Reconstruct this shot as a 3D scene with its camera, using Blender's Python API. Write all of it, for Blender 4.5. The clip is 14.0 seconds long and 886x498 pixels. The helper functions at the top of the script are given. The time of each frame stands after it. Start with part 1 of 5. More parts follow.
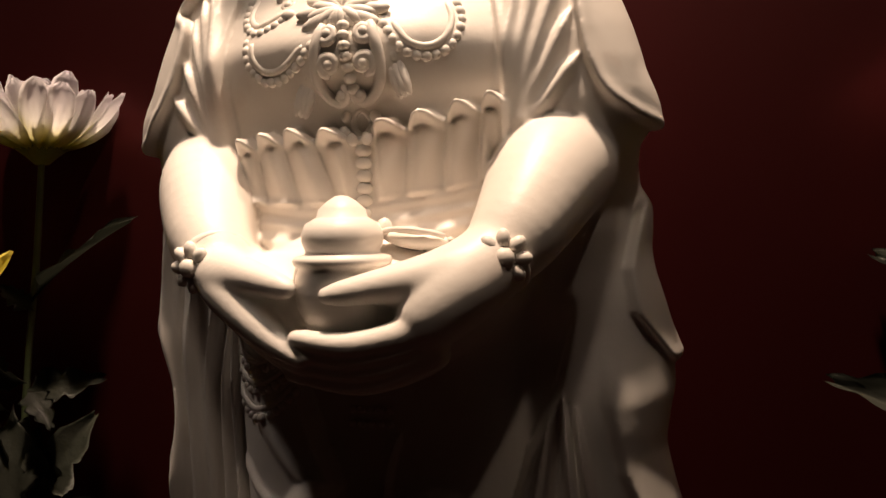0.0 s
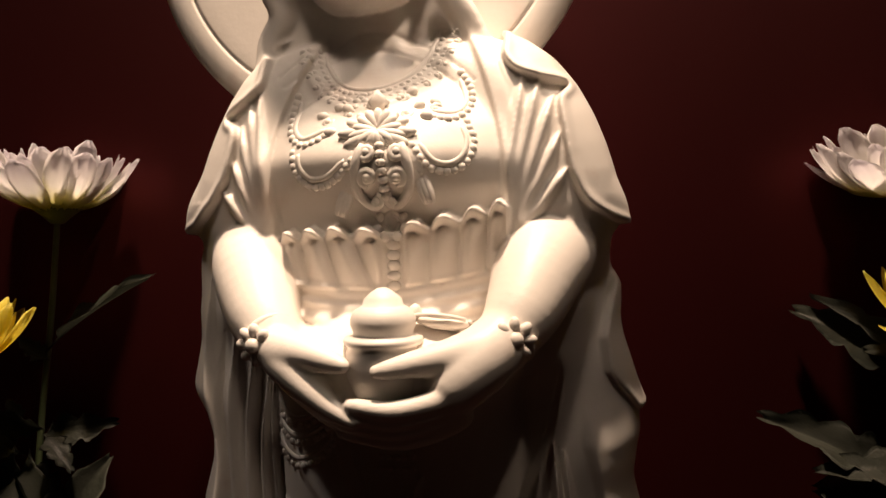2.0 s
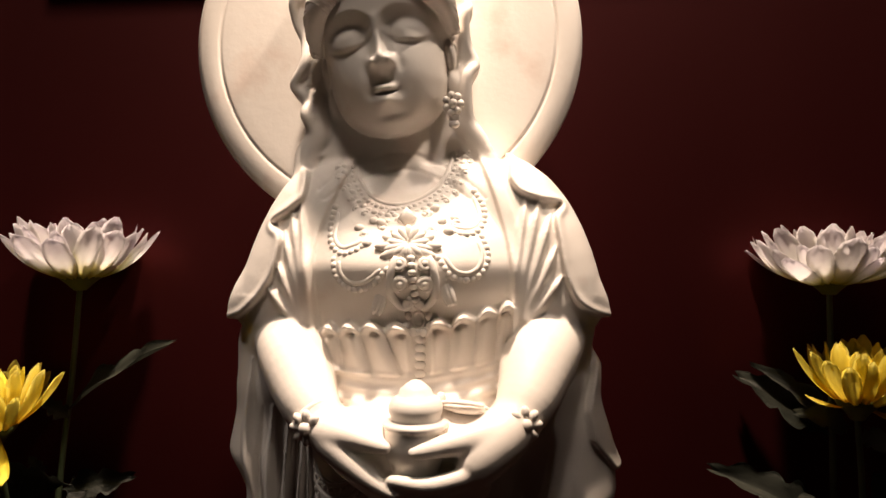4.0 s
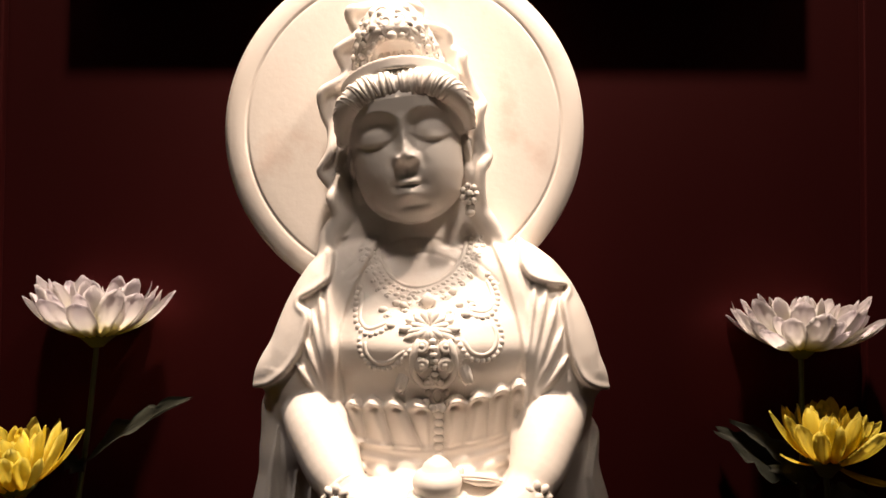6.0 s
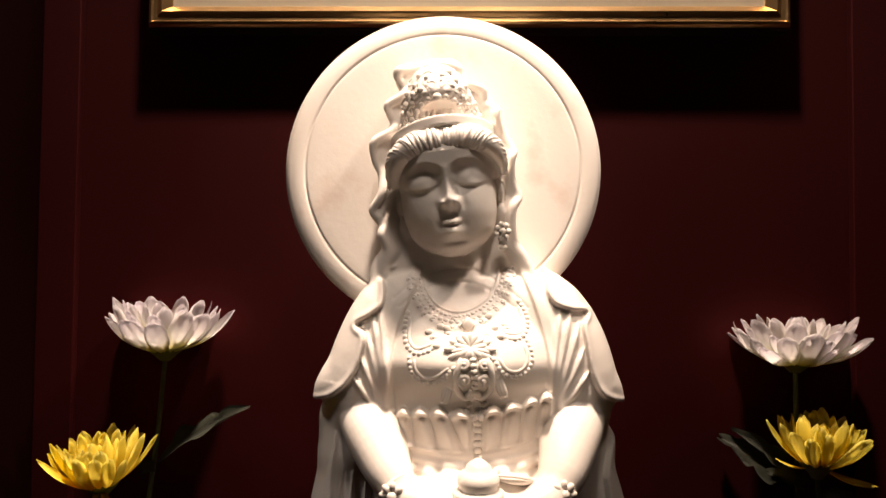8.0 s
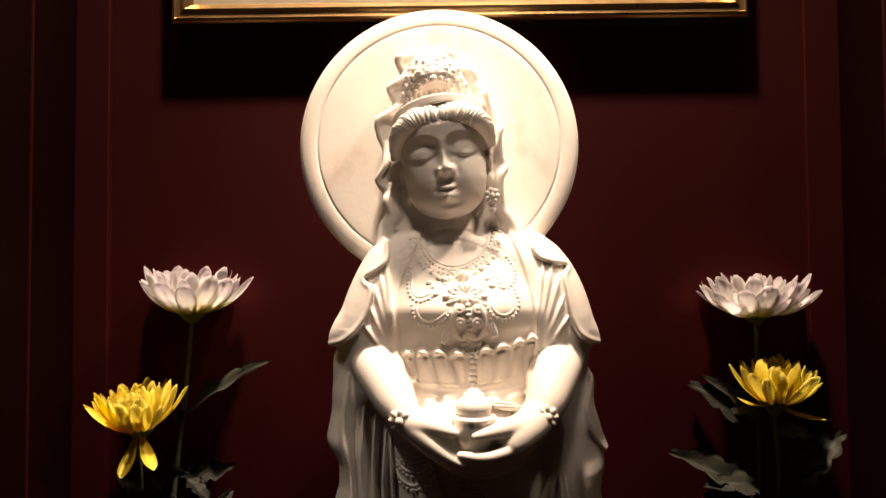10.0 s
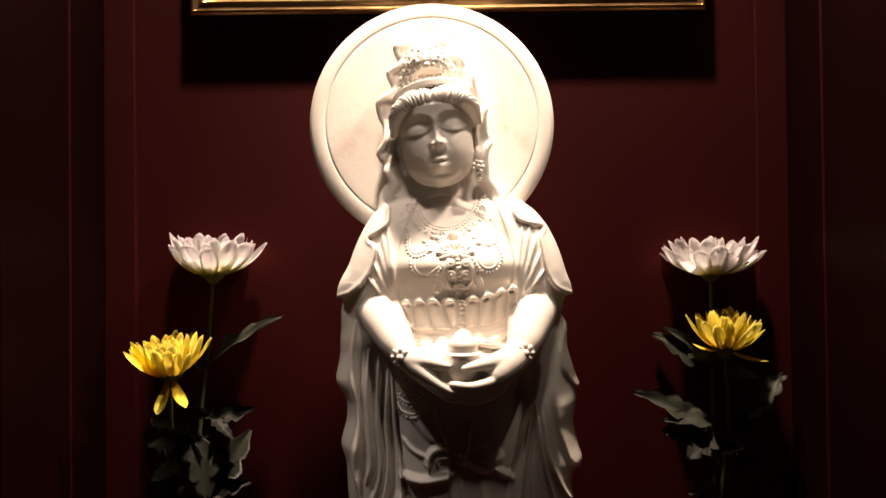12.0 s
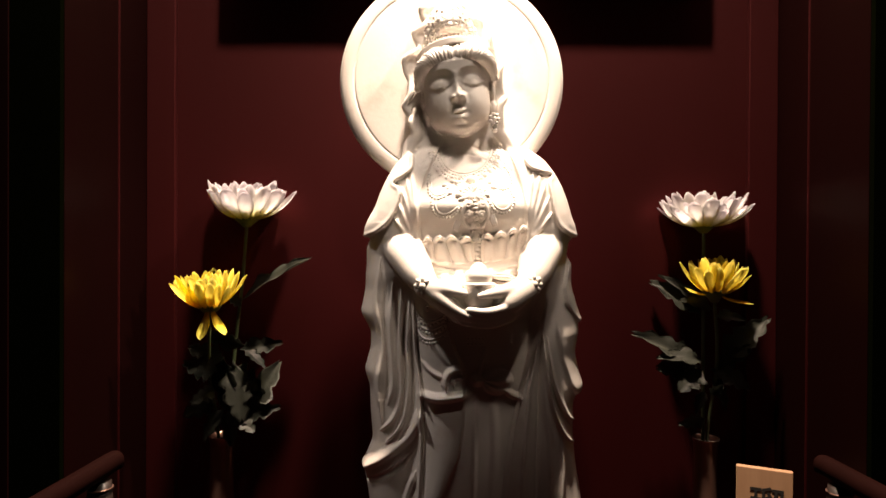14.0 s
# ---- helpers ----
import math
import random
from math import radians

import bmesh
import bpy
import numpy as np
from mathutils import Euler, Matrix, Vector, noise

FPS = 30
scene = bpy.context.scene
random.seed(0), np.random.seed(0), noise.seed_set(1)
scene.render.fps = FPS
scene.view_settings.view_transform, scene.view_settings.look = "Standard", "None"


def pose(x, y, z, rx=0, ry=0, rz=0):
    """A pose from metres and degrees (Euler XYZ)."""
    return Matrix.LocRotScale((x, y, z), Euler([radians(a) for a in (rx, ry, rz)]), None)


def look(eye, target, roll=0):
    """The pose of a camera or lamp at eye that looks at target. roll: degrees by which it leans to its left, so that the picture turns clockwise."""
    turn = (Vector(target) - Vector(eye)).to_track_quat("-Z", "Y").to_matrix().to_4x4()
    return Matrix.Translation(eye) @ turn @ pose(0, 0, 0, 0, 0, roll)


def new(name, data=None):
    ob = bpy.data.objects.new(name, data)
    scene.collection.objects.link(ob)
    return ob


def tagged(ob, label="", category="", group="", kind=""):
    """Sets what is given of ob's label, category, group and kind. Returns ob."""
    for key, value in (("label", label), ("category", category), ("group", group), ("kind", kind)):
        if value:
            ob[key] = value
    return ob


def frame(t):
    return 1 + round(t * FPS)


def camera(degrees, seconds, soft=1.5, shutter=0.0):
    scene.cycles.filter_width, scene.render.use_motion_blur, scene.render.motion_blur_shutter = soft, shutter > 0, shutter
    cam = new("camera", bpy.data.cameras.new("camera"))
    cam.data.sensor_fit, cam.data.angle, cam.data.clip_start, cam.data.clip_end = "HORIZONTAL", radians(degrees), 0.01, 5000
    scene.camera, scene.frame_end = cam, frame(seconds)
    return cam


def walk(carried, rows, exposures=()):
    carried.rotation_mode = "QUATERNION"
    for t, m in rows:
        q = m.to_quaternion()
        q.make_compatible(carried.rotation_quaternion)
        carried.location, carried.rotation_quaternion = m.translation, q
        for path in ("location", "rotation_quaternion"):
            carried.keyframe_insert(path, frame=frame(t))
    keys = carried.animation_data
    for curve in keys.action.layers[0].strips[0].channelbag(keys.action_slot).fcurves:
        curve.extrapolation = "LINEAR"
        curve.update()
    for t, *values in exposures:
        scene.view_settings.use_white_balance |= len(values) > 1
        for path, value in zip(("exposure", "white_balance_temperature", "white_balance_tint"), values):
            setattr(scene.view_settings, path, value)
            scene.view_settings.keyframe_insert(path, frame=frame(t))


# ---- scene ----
cam = camera(68.79, 14.0)
PATH = [
    (0, (0.0001, 0.0189, 0.3609), (-0.4520, 1.9664, 0.3082), -1.06),
    (0.5, (-0.0031, 0.0080, 0.3636), (-0.4159, 1.9644, 0.3192), -1.28),
    (1, (-0.0083, -0.0051, 0.3686), (-0.3776, 1.9602, 0.3353), -1.30),
    (1.5, (-0.0127, -0.0192, 0.3800), (-0.3415, 1.9534, 0.3539), -1.24),
    (2, (-0.0168, -0.0353, 0.3893), (-0.3016, 1.9442, 0.3710), -1.07),
    (2.5, (-0.0219, -0.0564, 0.3965), (-0.2511, 1.9305, 0.3998), -0.73),
    (3, (-0.0265, -0.0694, 0.4052), (-0.2114, 1.9220, 0.4140), -0.55),
    (3.5, (-0.0354, -0.0818, 0.4171), (-0.1871, 1.9124, 0.4338), -0.35),
    (4, (-0.0445, -0.0927, 0.4297), (-0.1633, 1.9036, 0.4539), -0.28),
    (6.5, (-0.0784, -0.1299, 0.4787), (-0.0983, 1.8693, 0.5324), 0.51),
    (7, (-0.0876, -0.1388, 0.4865), (-0.1200, 1.8604, 0.5355), 0.74),
    (7.5, (-0.0890, -0.1606, 0.4875), (-0.1290, 1.8381, 0.5487), 0.66),
    (10, (-0.0886, -0.2433, 0.4539), (-0.1208, 1.7553, 0.5204), -0.34),
    (10.5, (-0.0895, -0.2597, 0.4500), (-0.1137, 1.7395, 0.4988), -0.53),
    (11, (-0.0890, -0.2802, 0.4437), (-0.1036, 1.7191, 0.4921), -0.36),
    (11.5, (-0.0849, -0.2990, 0.4350), (-0.0859, 1.7006, 0.4724), -0.70),
    (12, (-0.0899, -0.3205, 0.4312), (-0.0931, 1.6793, 0.4570), -0.65),
    (12.5, (-0.0926, -0.3371, 0.4207), (-0.1011, 1.6628, 0.4315), -0.48),
    (13, (-0.0948, -0.3584, 0.4091), (-0.1065, 1.6415, 0.4244), 0.17),
    (13.5, (-0.1003, -0.3668, 0.4005), (-0.1057, 1.6332, 0.3993), 0.47),
    (14, (-0.1067, -0.3808, 0.3881), (-0.1107, 1.6192, 0.3756), 0.32),
]
walk(cam, [(t, look(eye, target, roll)) for t, eye, target, roll in PATH],
     exposures=((0, -0.12, 6950, 12), (2, -0.01, 6950, 12), (4, 0.25, 6500, 10), (7.5, 0.26, 6450, 12), (10, 0.48, 6950, 11), (12, 0.64, 6650, 10), (14, 0.97, 6500, 10)))

# ---- light ----
world = bpy.data.worlds.new("world")
scene.world = world
world.use_nodes = True
world.node_tree.nodes["Background"].inputs[0].default_value = (0.9, 0.85, 1.0, 1)
world.node_tree.nodes["Background"].inputs[1].default_value = 0.010


def spot(name, place, target, watts, degrees, blend, radius, colour):
    data = bpy.data.lights.new(name, "SPOT")
    data.energy, data.spot_size, data.spot_blend, data.shadow_soft_size, data.color = watts, radians(degrees), blend, radius, colour
    ob = new(name, data)
    ob.matrix_world = look(place, target)
    return ob


spot("ceiling_spot", (-0.080, 0.105, 1.66), (-0.083, 0.27, 0.50), 133, 100, 1.0, 0.050, (1.0, 0.765, 0.590))
spot("corner_spot", (0.500, 0.100, 1.63), (-0.11, 0.28, 0.61), 58, 22, 1.0, 0.034, (1.0, 0.80, 0.64))
spot("side_spot", (-0.66, 0.140, 1.30), (-0.185, 0.27, 0.15), 9.5, 23, 1.0, 0.03, (1.0, 0.86, 0.77))
# added fill that brightens the shaded face; no lamp is known here
spot("face_fill_spot", (-0.06, -0.28, 1.41), (-0.09, 0.24, 0.565), 19, 18, 1.0, 0.07, (1.0, 0.82, 0.68))

# ---- materials ----
def material(name, colour, rough=0.5, metal=0.0, second=None, scale=8.0, detail=4.0, mix=0.5, bump=0.0, bump_scale=60.0,
             stretch=(1, 1, 1), coat=0.0, spread=0.0, gloss=0.5, tint=None, stain=None):
    """A principled surface whose colour wanders between two tones by noise, with fine relief."""
    m = bpy.data.materials.new(name)
    m.use_nodes = True
    nodes, links = m.node_tree.nodes, m.node_tree.links
    b = nodes["Principled BSDF"]
    b.inputs["Roughness"].default_value, b.inputs["Metallic"].default_value = rough, metal
    b.inputs["Coat Weight"].default_value, b.inputs["Coat Roughness"].default_value = coat, 0.12
    b.inputs["Specular IOR Level"].default_value = gloss
    if tint:
        b.inputs["Specular Tint"].default_value = (*tint, 1)
    at = nodes.new("ShaderNodeTexCoord")
    mapping = nodes.new("ShaderNodeMapping")
    mapping.inputs["Scale"].default_value = stretch
    links.new(at.outputs["Object"], mapping.inputs[0])
    n = nodes.new("ShaderNodeTexNoise")
    n.inputs["Scale"].default_value, n.inputs["Detail"].default_value, n.inputs["Roughness"].default_value = scale, detail, 0.62
    links.new(mapping.outputs[0], n.inputs["Vector"])
    ramp = nodes.new("ShaderNodeValToRGB")
    ramp.color_ramp.elements[0].position, ramp.color_ramp.elements[1].position = 0.5 - mix * 0.5, 0.5 + mix * 0.5
    ramp.color_ramp.elements[0].color = (*colour, 1)
    ramp.color_ramp.elements[1].color = (*(second or colour), 1)
    links.new(n.outputs[0], ramp.inputs[0])
    out = ramp.outputs[0]
    if stain:
        blot = nodes.new("ShaderNodeTexNoise")
        blot.inputs["Scale"].default_value, blot.inputs["Detail"].default_value = 26, 6
        links.new(mapping.outputs[0], blot.inputs["Vector"])
        pick = nodes.new("ShaderNodeMapRange")
        pick.inputs[1].default_value, pick.inputs[2].default_value, pick.inputs[4].default_value = 0.60, 0.74, 0.5
        links.new(blot.outputs[0], pick.inputs[0])
        over = nodes.new("ShaderNodeMix")
        over.data_type = "RGBA"
        links.new(pick.outputs[0], over.inputs[0])
        links.new(out, over.inputs[6])
        over.inputs[7].default_value = (*stain, 1)
        out = over.outputs[2]
    if spread:
        info = nodes.new("ShaderNodeObjectInfo")
        hsv = nodes.new("ShaderNodeHueSaturation")
        ranged = nodes.new("ShaderNodeMapRange")
        ranged.inputs[3].default_value, ranged.inputs[4].default_value = 1 - spread, 1 + spread
        links.new(info.outputs["Random"], ranged.inputs[0])
        links.new(ranged.outputs[0], hsv.inputs["Value"])
        links.new(out, hsv.inputs["Color"])
        out = hsv.outputs[0]
    links.new(out, b.inputs["Base Color"])
    if bump:
        fine = nodes.new("ShaderNodeTexNoise")
        fine.inputs["Scale"].default_value, fine.inputs["Detail"].default_value = bump_scale, 5
        links.new(mapping.outputs[0], fine.inputs["Vector"])
        bp = nodes.new("ShaderNodeBump")
        bp.inputs["Strength"].default_value, bp.inputs["Distance"].default_value = bump, 0.002
        links.new(fine.outputs[0], bp.inputs["Height"])
        links.new(bp.outputs[0], b.inputs["Normal"])
        wear = nodes.new("ShaderNodeMapRange")
        wear.inputs[3].default_value, wear.inputs[4].default_value = max(rough - 0.08, 0.02), min(rough + 0.12, 1)
        links.new(n.outputs[0], wear.inputs[0])
        links.new(wear.outputs[0], b.inputs["Roughness"])
    return m


def petal_material(name, base, tip, edge, along):
    """A petal that turns from its base colour to its tip along its length (local y)."""
    m = material(name, tip, 0.55, spread=0.08, bump=0.25, bump_scale=220, stretch=(4, 0.6, 1))
    nodes, links = m.node_tree.nodes, m.node_tree.links
    at = nodes.new("ShaderNodeTexCoord")
    split = nodes.new("ShaderNodeSeparateXYZ")
    links.new(at.outputs["Object"], split.inputs[0])
    run = nodes.new("ShaderNodeMapRange")
    run.inputs[1].default_value, run.inputs[2].default_value = 0.0, along
    links.new(split.outputs[1], run.inputs[0])
    ramp = nodes.new("ShaderNodeValToRGB")
    ramp.color_ramp.elements[0].color, ramp.color_ramp.elements[1].color = (*base, 1), (*tip, 1)
    ramp.color_ramp.elements[0].position, ramp.color_ramp.elements[1].position = 0.20, 0.50
    last = ramp.color_ramp.elements.new(1.0)
    last.color = (*edge, 1)
    links.new(run.outputs[0], ramp.inputs[0])
    hsv = next(n for n in nodes if n.type == "HUE_SAT")
    links.new(ramp.outputs[0], hsv.inputs["Color"])
    b = nodes["Principled BSDF"]
    thin = nodes.new("ShaderNodeBsdfTranslucent")
    links.new(hsv.outputs[0], thin.inputs[0])
    blend = nodes.new("ShaderNodeMixShader")
    blend.inputs[0].default_value = 0.6
    links.new(b.outputs[0], blend.inputs[1])
    links.new(thin.outputs[0], blend.inputs[2])
    links.new(blend.outputs[0], nodes["Material Output"].inputs[0])
    return m


MARBLE = material("carved_marble", (0.80, 0.735, 0.665), 0.42, second=(0.89, 0.85, 0.80), scale=9, mix=0.6, bump=0.07, bump_scale=240, stain=(0.66, 0.50, 0.42))
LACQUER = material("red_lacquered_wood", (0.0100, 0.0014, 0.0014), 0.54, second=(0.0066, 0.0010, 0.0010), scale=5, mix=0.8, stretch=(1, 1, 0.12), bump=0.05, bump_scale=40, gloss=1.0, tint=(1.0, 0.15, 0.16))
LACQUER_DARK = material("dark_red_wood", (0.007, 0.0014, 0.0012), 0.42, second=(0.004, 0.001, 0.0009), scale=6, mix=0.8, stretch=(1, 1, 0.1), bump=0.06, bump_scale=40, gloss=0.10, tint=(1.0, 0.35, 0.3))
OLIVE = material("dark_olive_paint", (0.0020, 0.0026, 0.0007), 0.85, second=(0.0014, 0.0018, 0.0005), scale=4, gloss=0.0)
ROOM = material("dim_room_plaster", (0.10, 0.09, 0.08), 0.85, second=(0.08, 0.075, 0.065), scale=3)
GOLD = material("gilt_moulding", (0.72, 0.46, 0.20), 0.3, 1.0, second=(0.82, 0.56, 0.28), scale=30, bump=0.1)
PAPER = material("cream_paper", (0.66, 0.60, 0.47), 0.8, second=(0.60, 0.54, 0.42), scale=10)
BLACK_WOOD = material("black_frame_wood", (0.02, 0.015, 0.013), 0.35, second=(0.03, 0.02, 0.016), scale=12, coat=0.3)
BRONZE = material("brown_bronze", (0.36, 0.21, 0.16), 0.28, 0.7, second=(0.24, 0.13, 0.10), scale=20, bump=0.05)
STEM = material("green_stem", (0.10, 0.13, 0.06), 0.5, second=(0.065, 0.09, 0.04), scale=60, bump=0.1, spread=0.1)
LEAF = material("grey_green_leaf", (0.032, 0.037, 0.027), 0.5, second=(0.060, 0.063, 0.049), scale=45, bump=0.35, bump_scale=130, spread=0.25)
CALYX = material("green_calyx", (0.10, 0.13, 0.03), 0.6, second=(0.15, 0.16, 0.04), scale=80)
WHITE_PETAL = petal_material("white_petal", (0.66, 0.60, 0.12), (0.92, 0.91, 0.88), (0.89, 0.84, 0.93), 0.052)
YELLOW_PETAL = petal_material("yellow_petal", (0.88, 0.66, 0.04), (0.95, 0.84, 0.13), (0.95, 0.89, 0.28), 0.04)
PINE = material("pale_pine_wood", (0.50, 0.30, 0.17), 0.6, second=(0.38, 0.21, 0.11), scale=14, mix=0.6, stretch=(5, 5, 0.35), bump=0.1)
INK = material("black_ink", (0.02, 0.017, 0.015), 0.6)
STEEL = material("polished_ring", (0.6, 0.6, 0.6), 0.25, 1.0)
RAIL = material("dull_brown_rail", (0.012, 0.0036, 0.0030), 0.6, second=(0.008, 0.0025, 0.002), scale=20, bump=0.1, gloss=0.02)

# ---- helpers for meshes ----
def mesh_of(name, bm, mat, smooth=False):
    data = bpy.data.meshes.new(name)
    bm.to_mesh(data)
    bm.free()
    data.materials.append(mat)
    if smooth:
        data.polygons.foreach_set("use_smooth", [True] * len(data.polygons))
    return data


def part(name, bm, mat, parent, label="", smooth=False):
    ob = new(name, mesh_of(name, bm, mat, smooth))
    ob.parent = parent
    return tagged(ob, label)


def thing(name, at, label, category, group="", kind=""):
    ob = new(name)
    ob.location = at
    return tagged(ob, label, category, group, kind)


def box(x0, x1, y0, y1, z0, z1, bevel=0.0, bm=None):
    bm = bm or bmesh.new()
    made = bmesh.ops.create_cube(bm, size=1.0)["verts"]
    for v in made:
        v.co = ((x0 + x1) / 2 + v.co.x * (x1 - x0), (y0 + y1) / 2 + v.co.y * (y1 - y0), (z0 + z1) / 2 + v.co.z * (z1 - z0))
    if bevel:
        edges = list({e for v in made for e in v.link_edges})
        bmesh.ops.bevel(bm, geom=edges, offset=bevel, segments=2, affect="EDGES", profile=0.6)
    return bm


def lathe(profile, steps=40, bm=None, centre=(0, 0)):
    """A turned solid from (radius, height) pairs."""
    bm = bm or bmesh.new()
    rings = []
    for r, z in profile:
        if r < 1e-6:
            rings.append([bm.verts.new((centre[0], centre[1], z))])
        else:
            rings.append([bm.verts.new((centre[0] + r * math.cos(2 * math.pi * i / steps), centre[1] + r * math.sin(2 * math.pi * i / steps), z)) for i in range(steps)])
    for a, b in zip(rings, rings[1:]):
        for i in range(steps):
            j = (i + 1) % steps
            quad = [a[i % len(a)], a[j % len(a)], b[j % len(b)], b[i % len(b)]]
            quad = list(dict.fromkeys(quad))
            if len(quad) > 2:
                bm.faces.new(quad)
    bmesh.ops.recalc_face_normals(bm, faces=bm.faces)
    return bm


def spline(points, steps):
    """Points along a smooth curve through the given ones."""
    p = np.array(points, float)
    p = np.vstack([2 * p[0] - p[1], p, 2 * p[-1] - p[-2]])
    out = []
    for k in range(1, len(p) - 2):
        for s in np.arange(steps) / steps:
            a, b, c, d = p[k - 1], p[k], p[k + 1], p[k + 2]
            out.append(0.5 * (2 * b + (c - a) * s + (2 * a - 5 * b + 4 * c - d) * s * s + (3 * b - a - 3 * c + d) * s ** 3))
    out.append(p[-2])
    return np.array(out)


def sweep(path, radii, sides=8, flat=1.0):
    """Vertices and quads of a tube along a path."""
    path = np.asarray(path, float)
    radii = np.broadcast_to(radii, len(path))
    run = np.gradient(path, axis=0)
    run /= np.linalg.norm(run, axis=1)[:, None] + 1e-12
    up = np.array((0.0, -1.0, 0.0))
    side = np.cross(run, up)
    bad = np.linalg.norm(side, axis=1) < 1e-3
    side[bad] = np.cross(run[bad], (1.0, 0.0, 0.0))
    side /= np.linalg.norm(side, axis=1)[:, None]
    other = np.cross(side, run)
    turn = np.arange(sides) * 2 * np.pi / sides
    ring = np.cos(turn)[None, :, None] * side[:, None] + flat * np.sin(turn)[None, :, None] * other[:, None]
    verts = (path[:, None] + radii[:, None, None] * ring).reshape(-1, 3)
    faces = []
    for i in range(len(path) - 1):
        for j in range(sides):
            k = (j + 1) % sides
            faces.append((i * sides + j, i * sides + k, (i + 1) * sides + k, (i + 1) * sides + j))
    faces.append(tuple(range(sides))[::-1])
    faces.append(tuple((len(path) - 1) * sides + j for j in range(sides)))
    return verts, faces


def tube(path, radii, sides=8, bm=None):
    bm = bm or bmesh.new()
    verts, faces = sweep(path, radii, sides)
    made = [bm.verts.new(v) for v in verts]
    for f in faces:
        bm.faces.new([made[i] for i in f])
    return bm


# ---- the niche ----
CX, HALF, WALL_Y, FRONT_Y, TOP = -0.081, 0.367, 0.380, 0.21, 1.35


def structure(name, bm, mat, label, category, smooth=False):
    ob = new(name, mesh_of(name, bm, mat, smooth))
    return tagged(ob, label, category, kind="structure")


structure("wall_back", box(CX - HALF - 0.05, CX + HALF + 0.05, WALL_Y, WALL_Y + 0.03, -0.02, TOP + 0.02), LACQUER,
          "dark red lacquered wooden back panel of the altar niche", "wall")
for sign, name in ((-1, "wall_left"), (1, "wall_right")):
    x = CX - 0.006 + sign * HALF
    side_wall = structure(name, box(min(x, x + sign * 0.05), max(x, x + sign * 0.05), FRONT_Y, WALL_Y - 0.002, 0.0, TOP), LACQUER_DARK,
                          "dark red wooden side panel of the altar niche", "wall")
    part("stile", box(min(x, x - sign * 0.034), max(x, x - sign * 0.034), WALL_Y - 0.008, WALL_Y - 0.001, 0.0, TOP, 0.0015), LACQUER, side_wall)
    part("seam_bead", box(min(x - sign * 0.0015, x), max(x - sign * 0.0015, x), 0.3065, 0.3085, 0.0, TOP), LACQUER, side_wall)
    edge = x + sign * 0.046
    place = "left" if sign < 0 else "right"
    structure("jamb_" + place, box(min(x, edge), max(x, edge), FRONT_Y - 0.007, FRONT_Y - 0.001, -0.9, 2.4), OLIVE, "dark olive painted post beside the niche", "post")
    structure("wall_front_" + place, box(min(edge, x + sign * 0.8), max(edge, x + sign * 0.8), FRONT_Y - 0.009, FRONT_Y + 0.02, -0.9, 2.4),
              LACQUER_DARK, "dark red wooden wall beside the niche", "wall")
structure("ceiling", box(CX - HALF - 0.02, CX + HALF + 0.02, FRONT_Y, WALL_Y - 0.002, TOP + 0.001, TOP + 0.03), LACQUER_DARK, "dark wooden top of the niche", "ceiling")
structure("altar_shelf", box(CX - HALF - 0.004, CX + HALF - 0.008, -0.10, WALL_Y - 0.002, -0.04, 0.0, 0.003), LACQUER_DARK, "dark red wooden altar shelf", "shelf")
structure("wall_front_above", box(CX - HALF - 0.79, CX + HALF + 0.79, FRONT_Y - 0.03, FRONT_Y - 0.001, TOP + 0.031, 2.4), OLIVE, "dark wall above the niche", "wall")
structure("floor", box(CX - 1.5, CX + 1.5, -2.5, 0.4, -0.95, -0.90), ROOM, "dim floor of the room", "floor")
structure("ceiling_room", box(CX - 1.5, CX + 1.5, -2.5, 0.4, 2.4, 2.45), ROOM, "dim ceiling of the room", "ceiling")
structure("wall_room_back", box(CX - 1.5, CX + 1.5, -2.55, -2.5, -0.9, 2.4), ROOM, "dim far wall of the room", "wall")
structure("wall_room_left", box(CX - 1.55, CX - 1.5, -2.5, 0.4, -0.9, 2.4), ROOM, "dim side wall of the room", "wall")
structure("wall_room_right", box(CX + 1.5, CX + 1.55, -2.5, 0.4, -0.9, 2.4), ROOM, "dim side wall of the room", "wall")
structure("altar_base", box(CX - HALF + 0.02, CX + HALF - 0.02, -0.08, 0.20, -0.90, -0.042), LACQUER_DARK, "dark red wooden front of the altar table", "altar")

# ---- the statue: a field of blended solids, skinned, with carved ornament laid on it ----
VOX = 0.0009
U0, Y0, Z0 = -0.118, 0.172, 0.128
NU, NY, NZ = 263, 144, 562
UA, YA, ZA = (o + VOX * np.arange(n, dtype=np.float32) for o, n in ((U0, NU), (Y0, NY), (Z0, NZ)))
SOLID = np.full((NU, NY, NZ), 0.05, np.float32)


def span(axis, lo, hi):
    return slice(int(np.searchsorted(axis, lo)), int(np.searchsorted(axis, hi)))


def cell(u0, u1, y0, y1, z0, z1):
    s = (span(UA, u0, u1), span(YA, y0, y1), span(ZA, z0, z1))
    return s, UA[s[0]][:, None, None], YA[s[1]][None, :, None], ZA[s[2]][None, None, :]


def blend(s, d, k=0.004, cut=False):
    """Joins a solid to the field (or cuts it out) with a soft seam k wide."""
    a = SOLID[s]
    if cut:
        h = np.clip(0.5 - 0.5 * (a + d) / k, 0, 1)
        SOLID[s] = a * (1 - h) - d * h + k * h * (1 - h)
    else:
        h = np.clip(0.5 + 0.5 * (a - d) / k, 0, 1)
        SOLID[s] = a * (1 - h) + d * h - k * h * (1 - h)


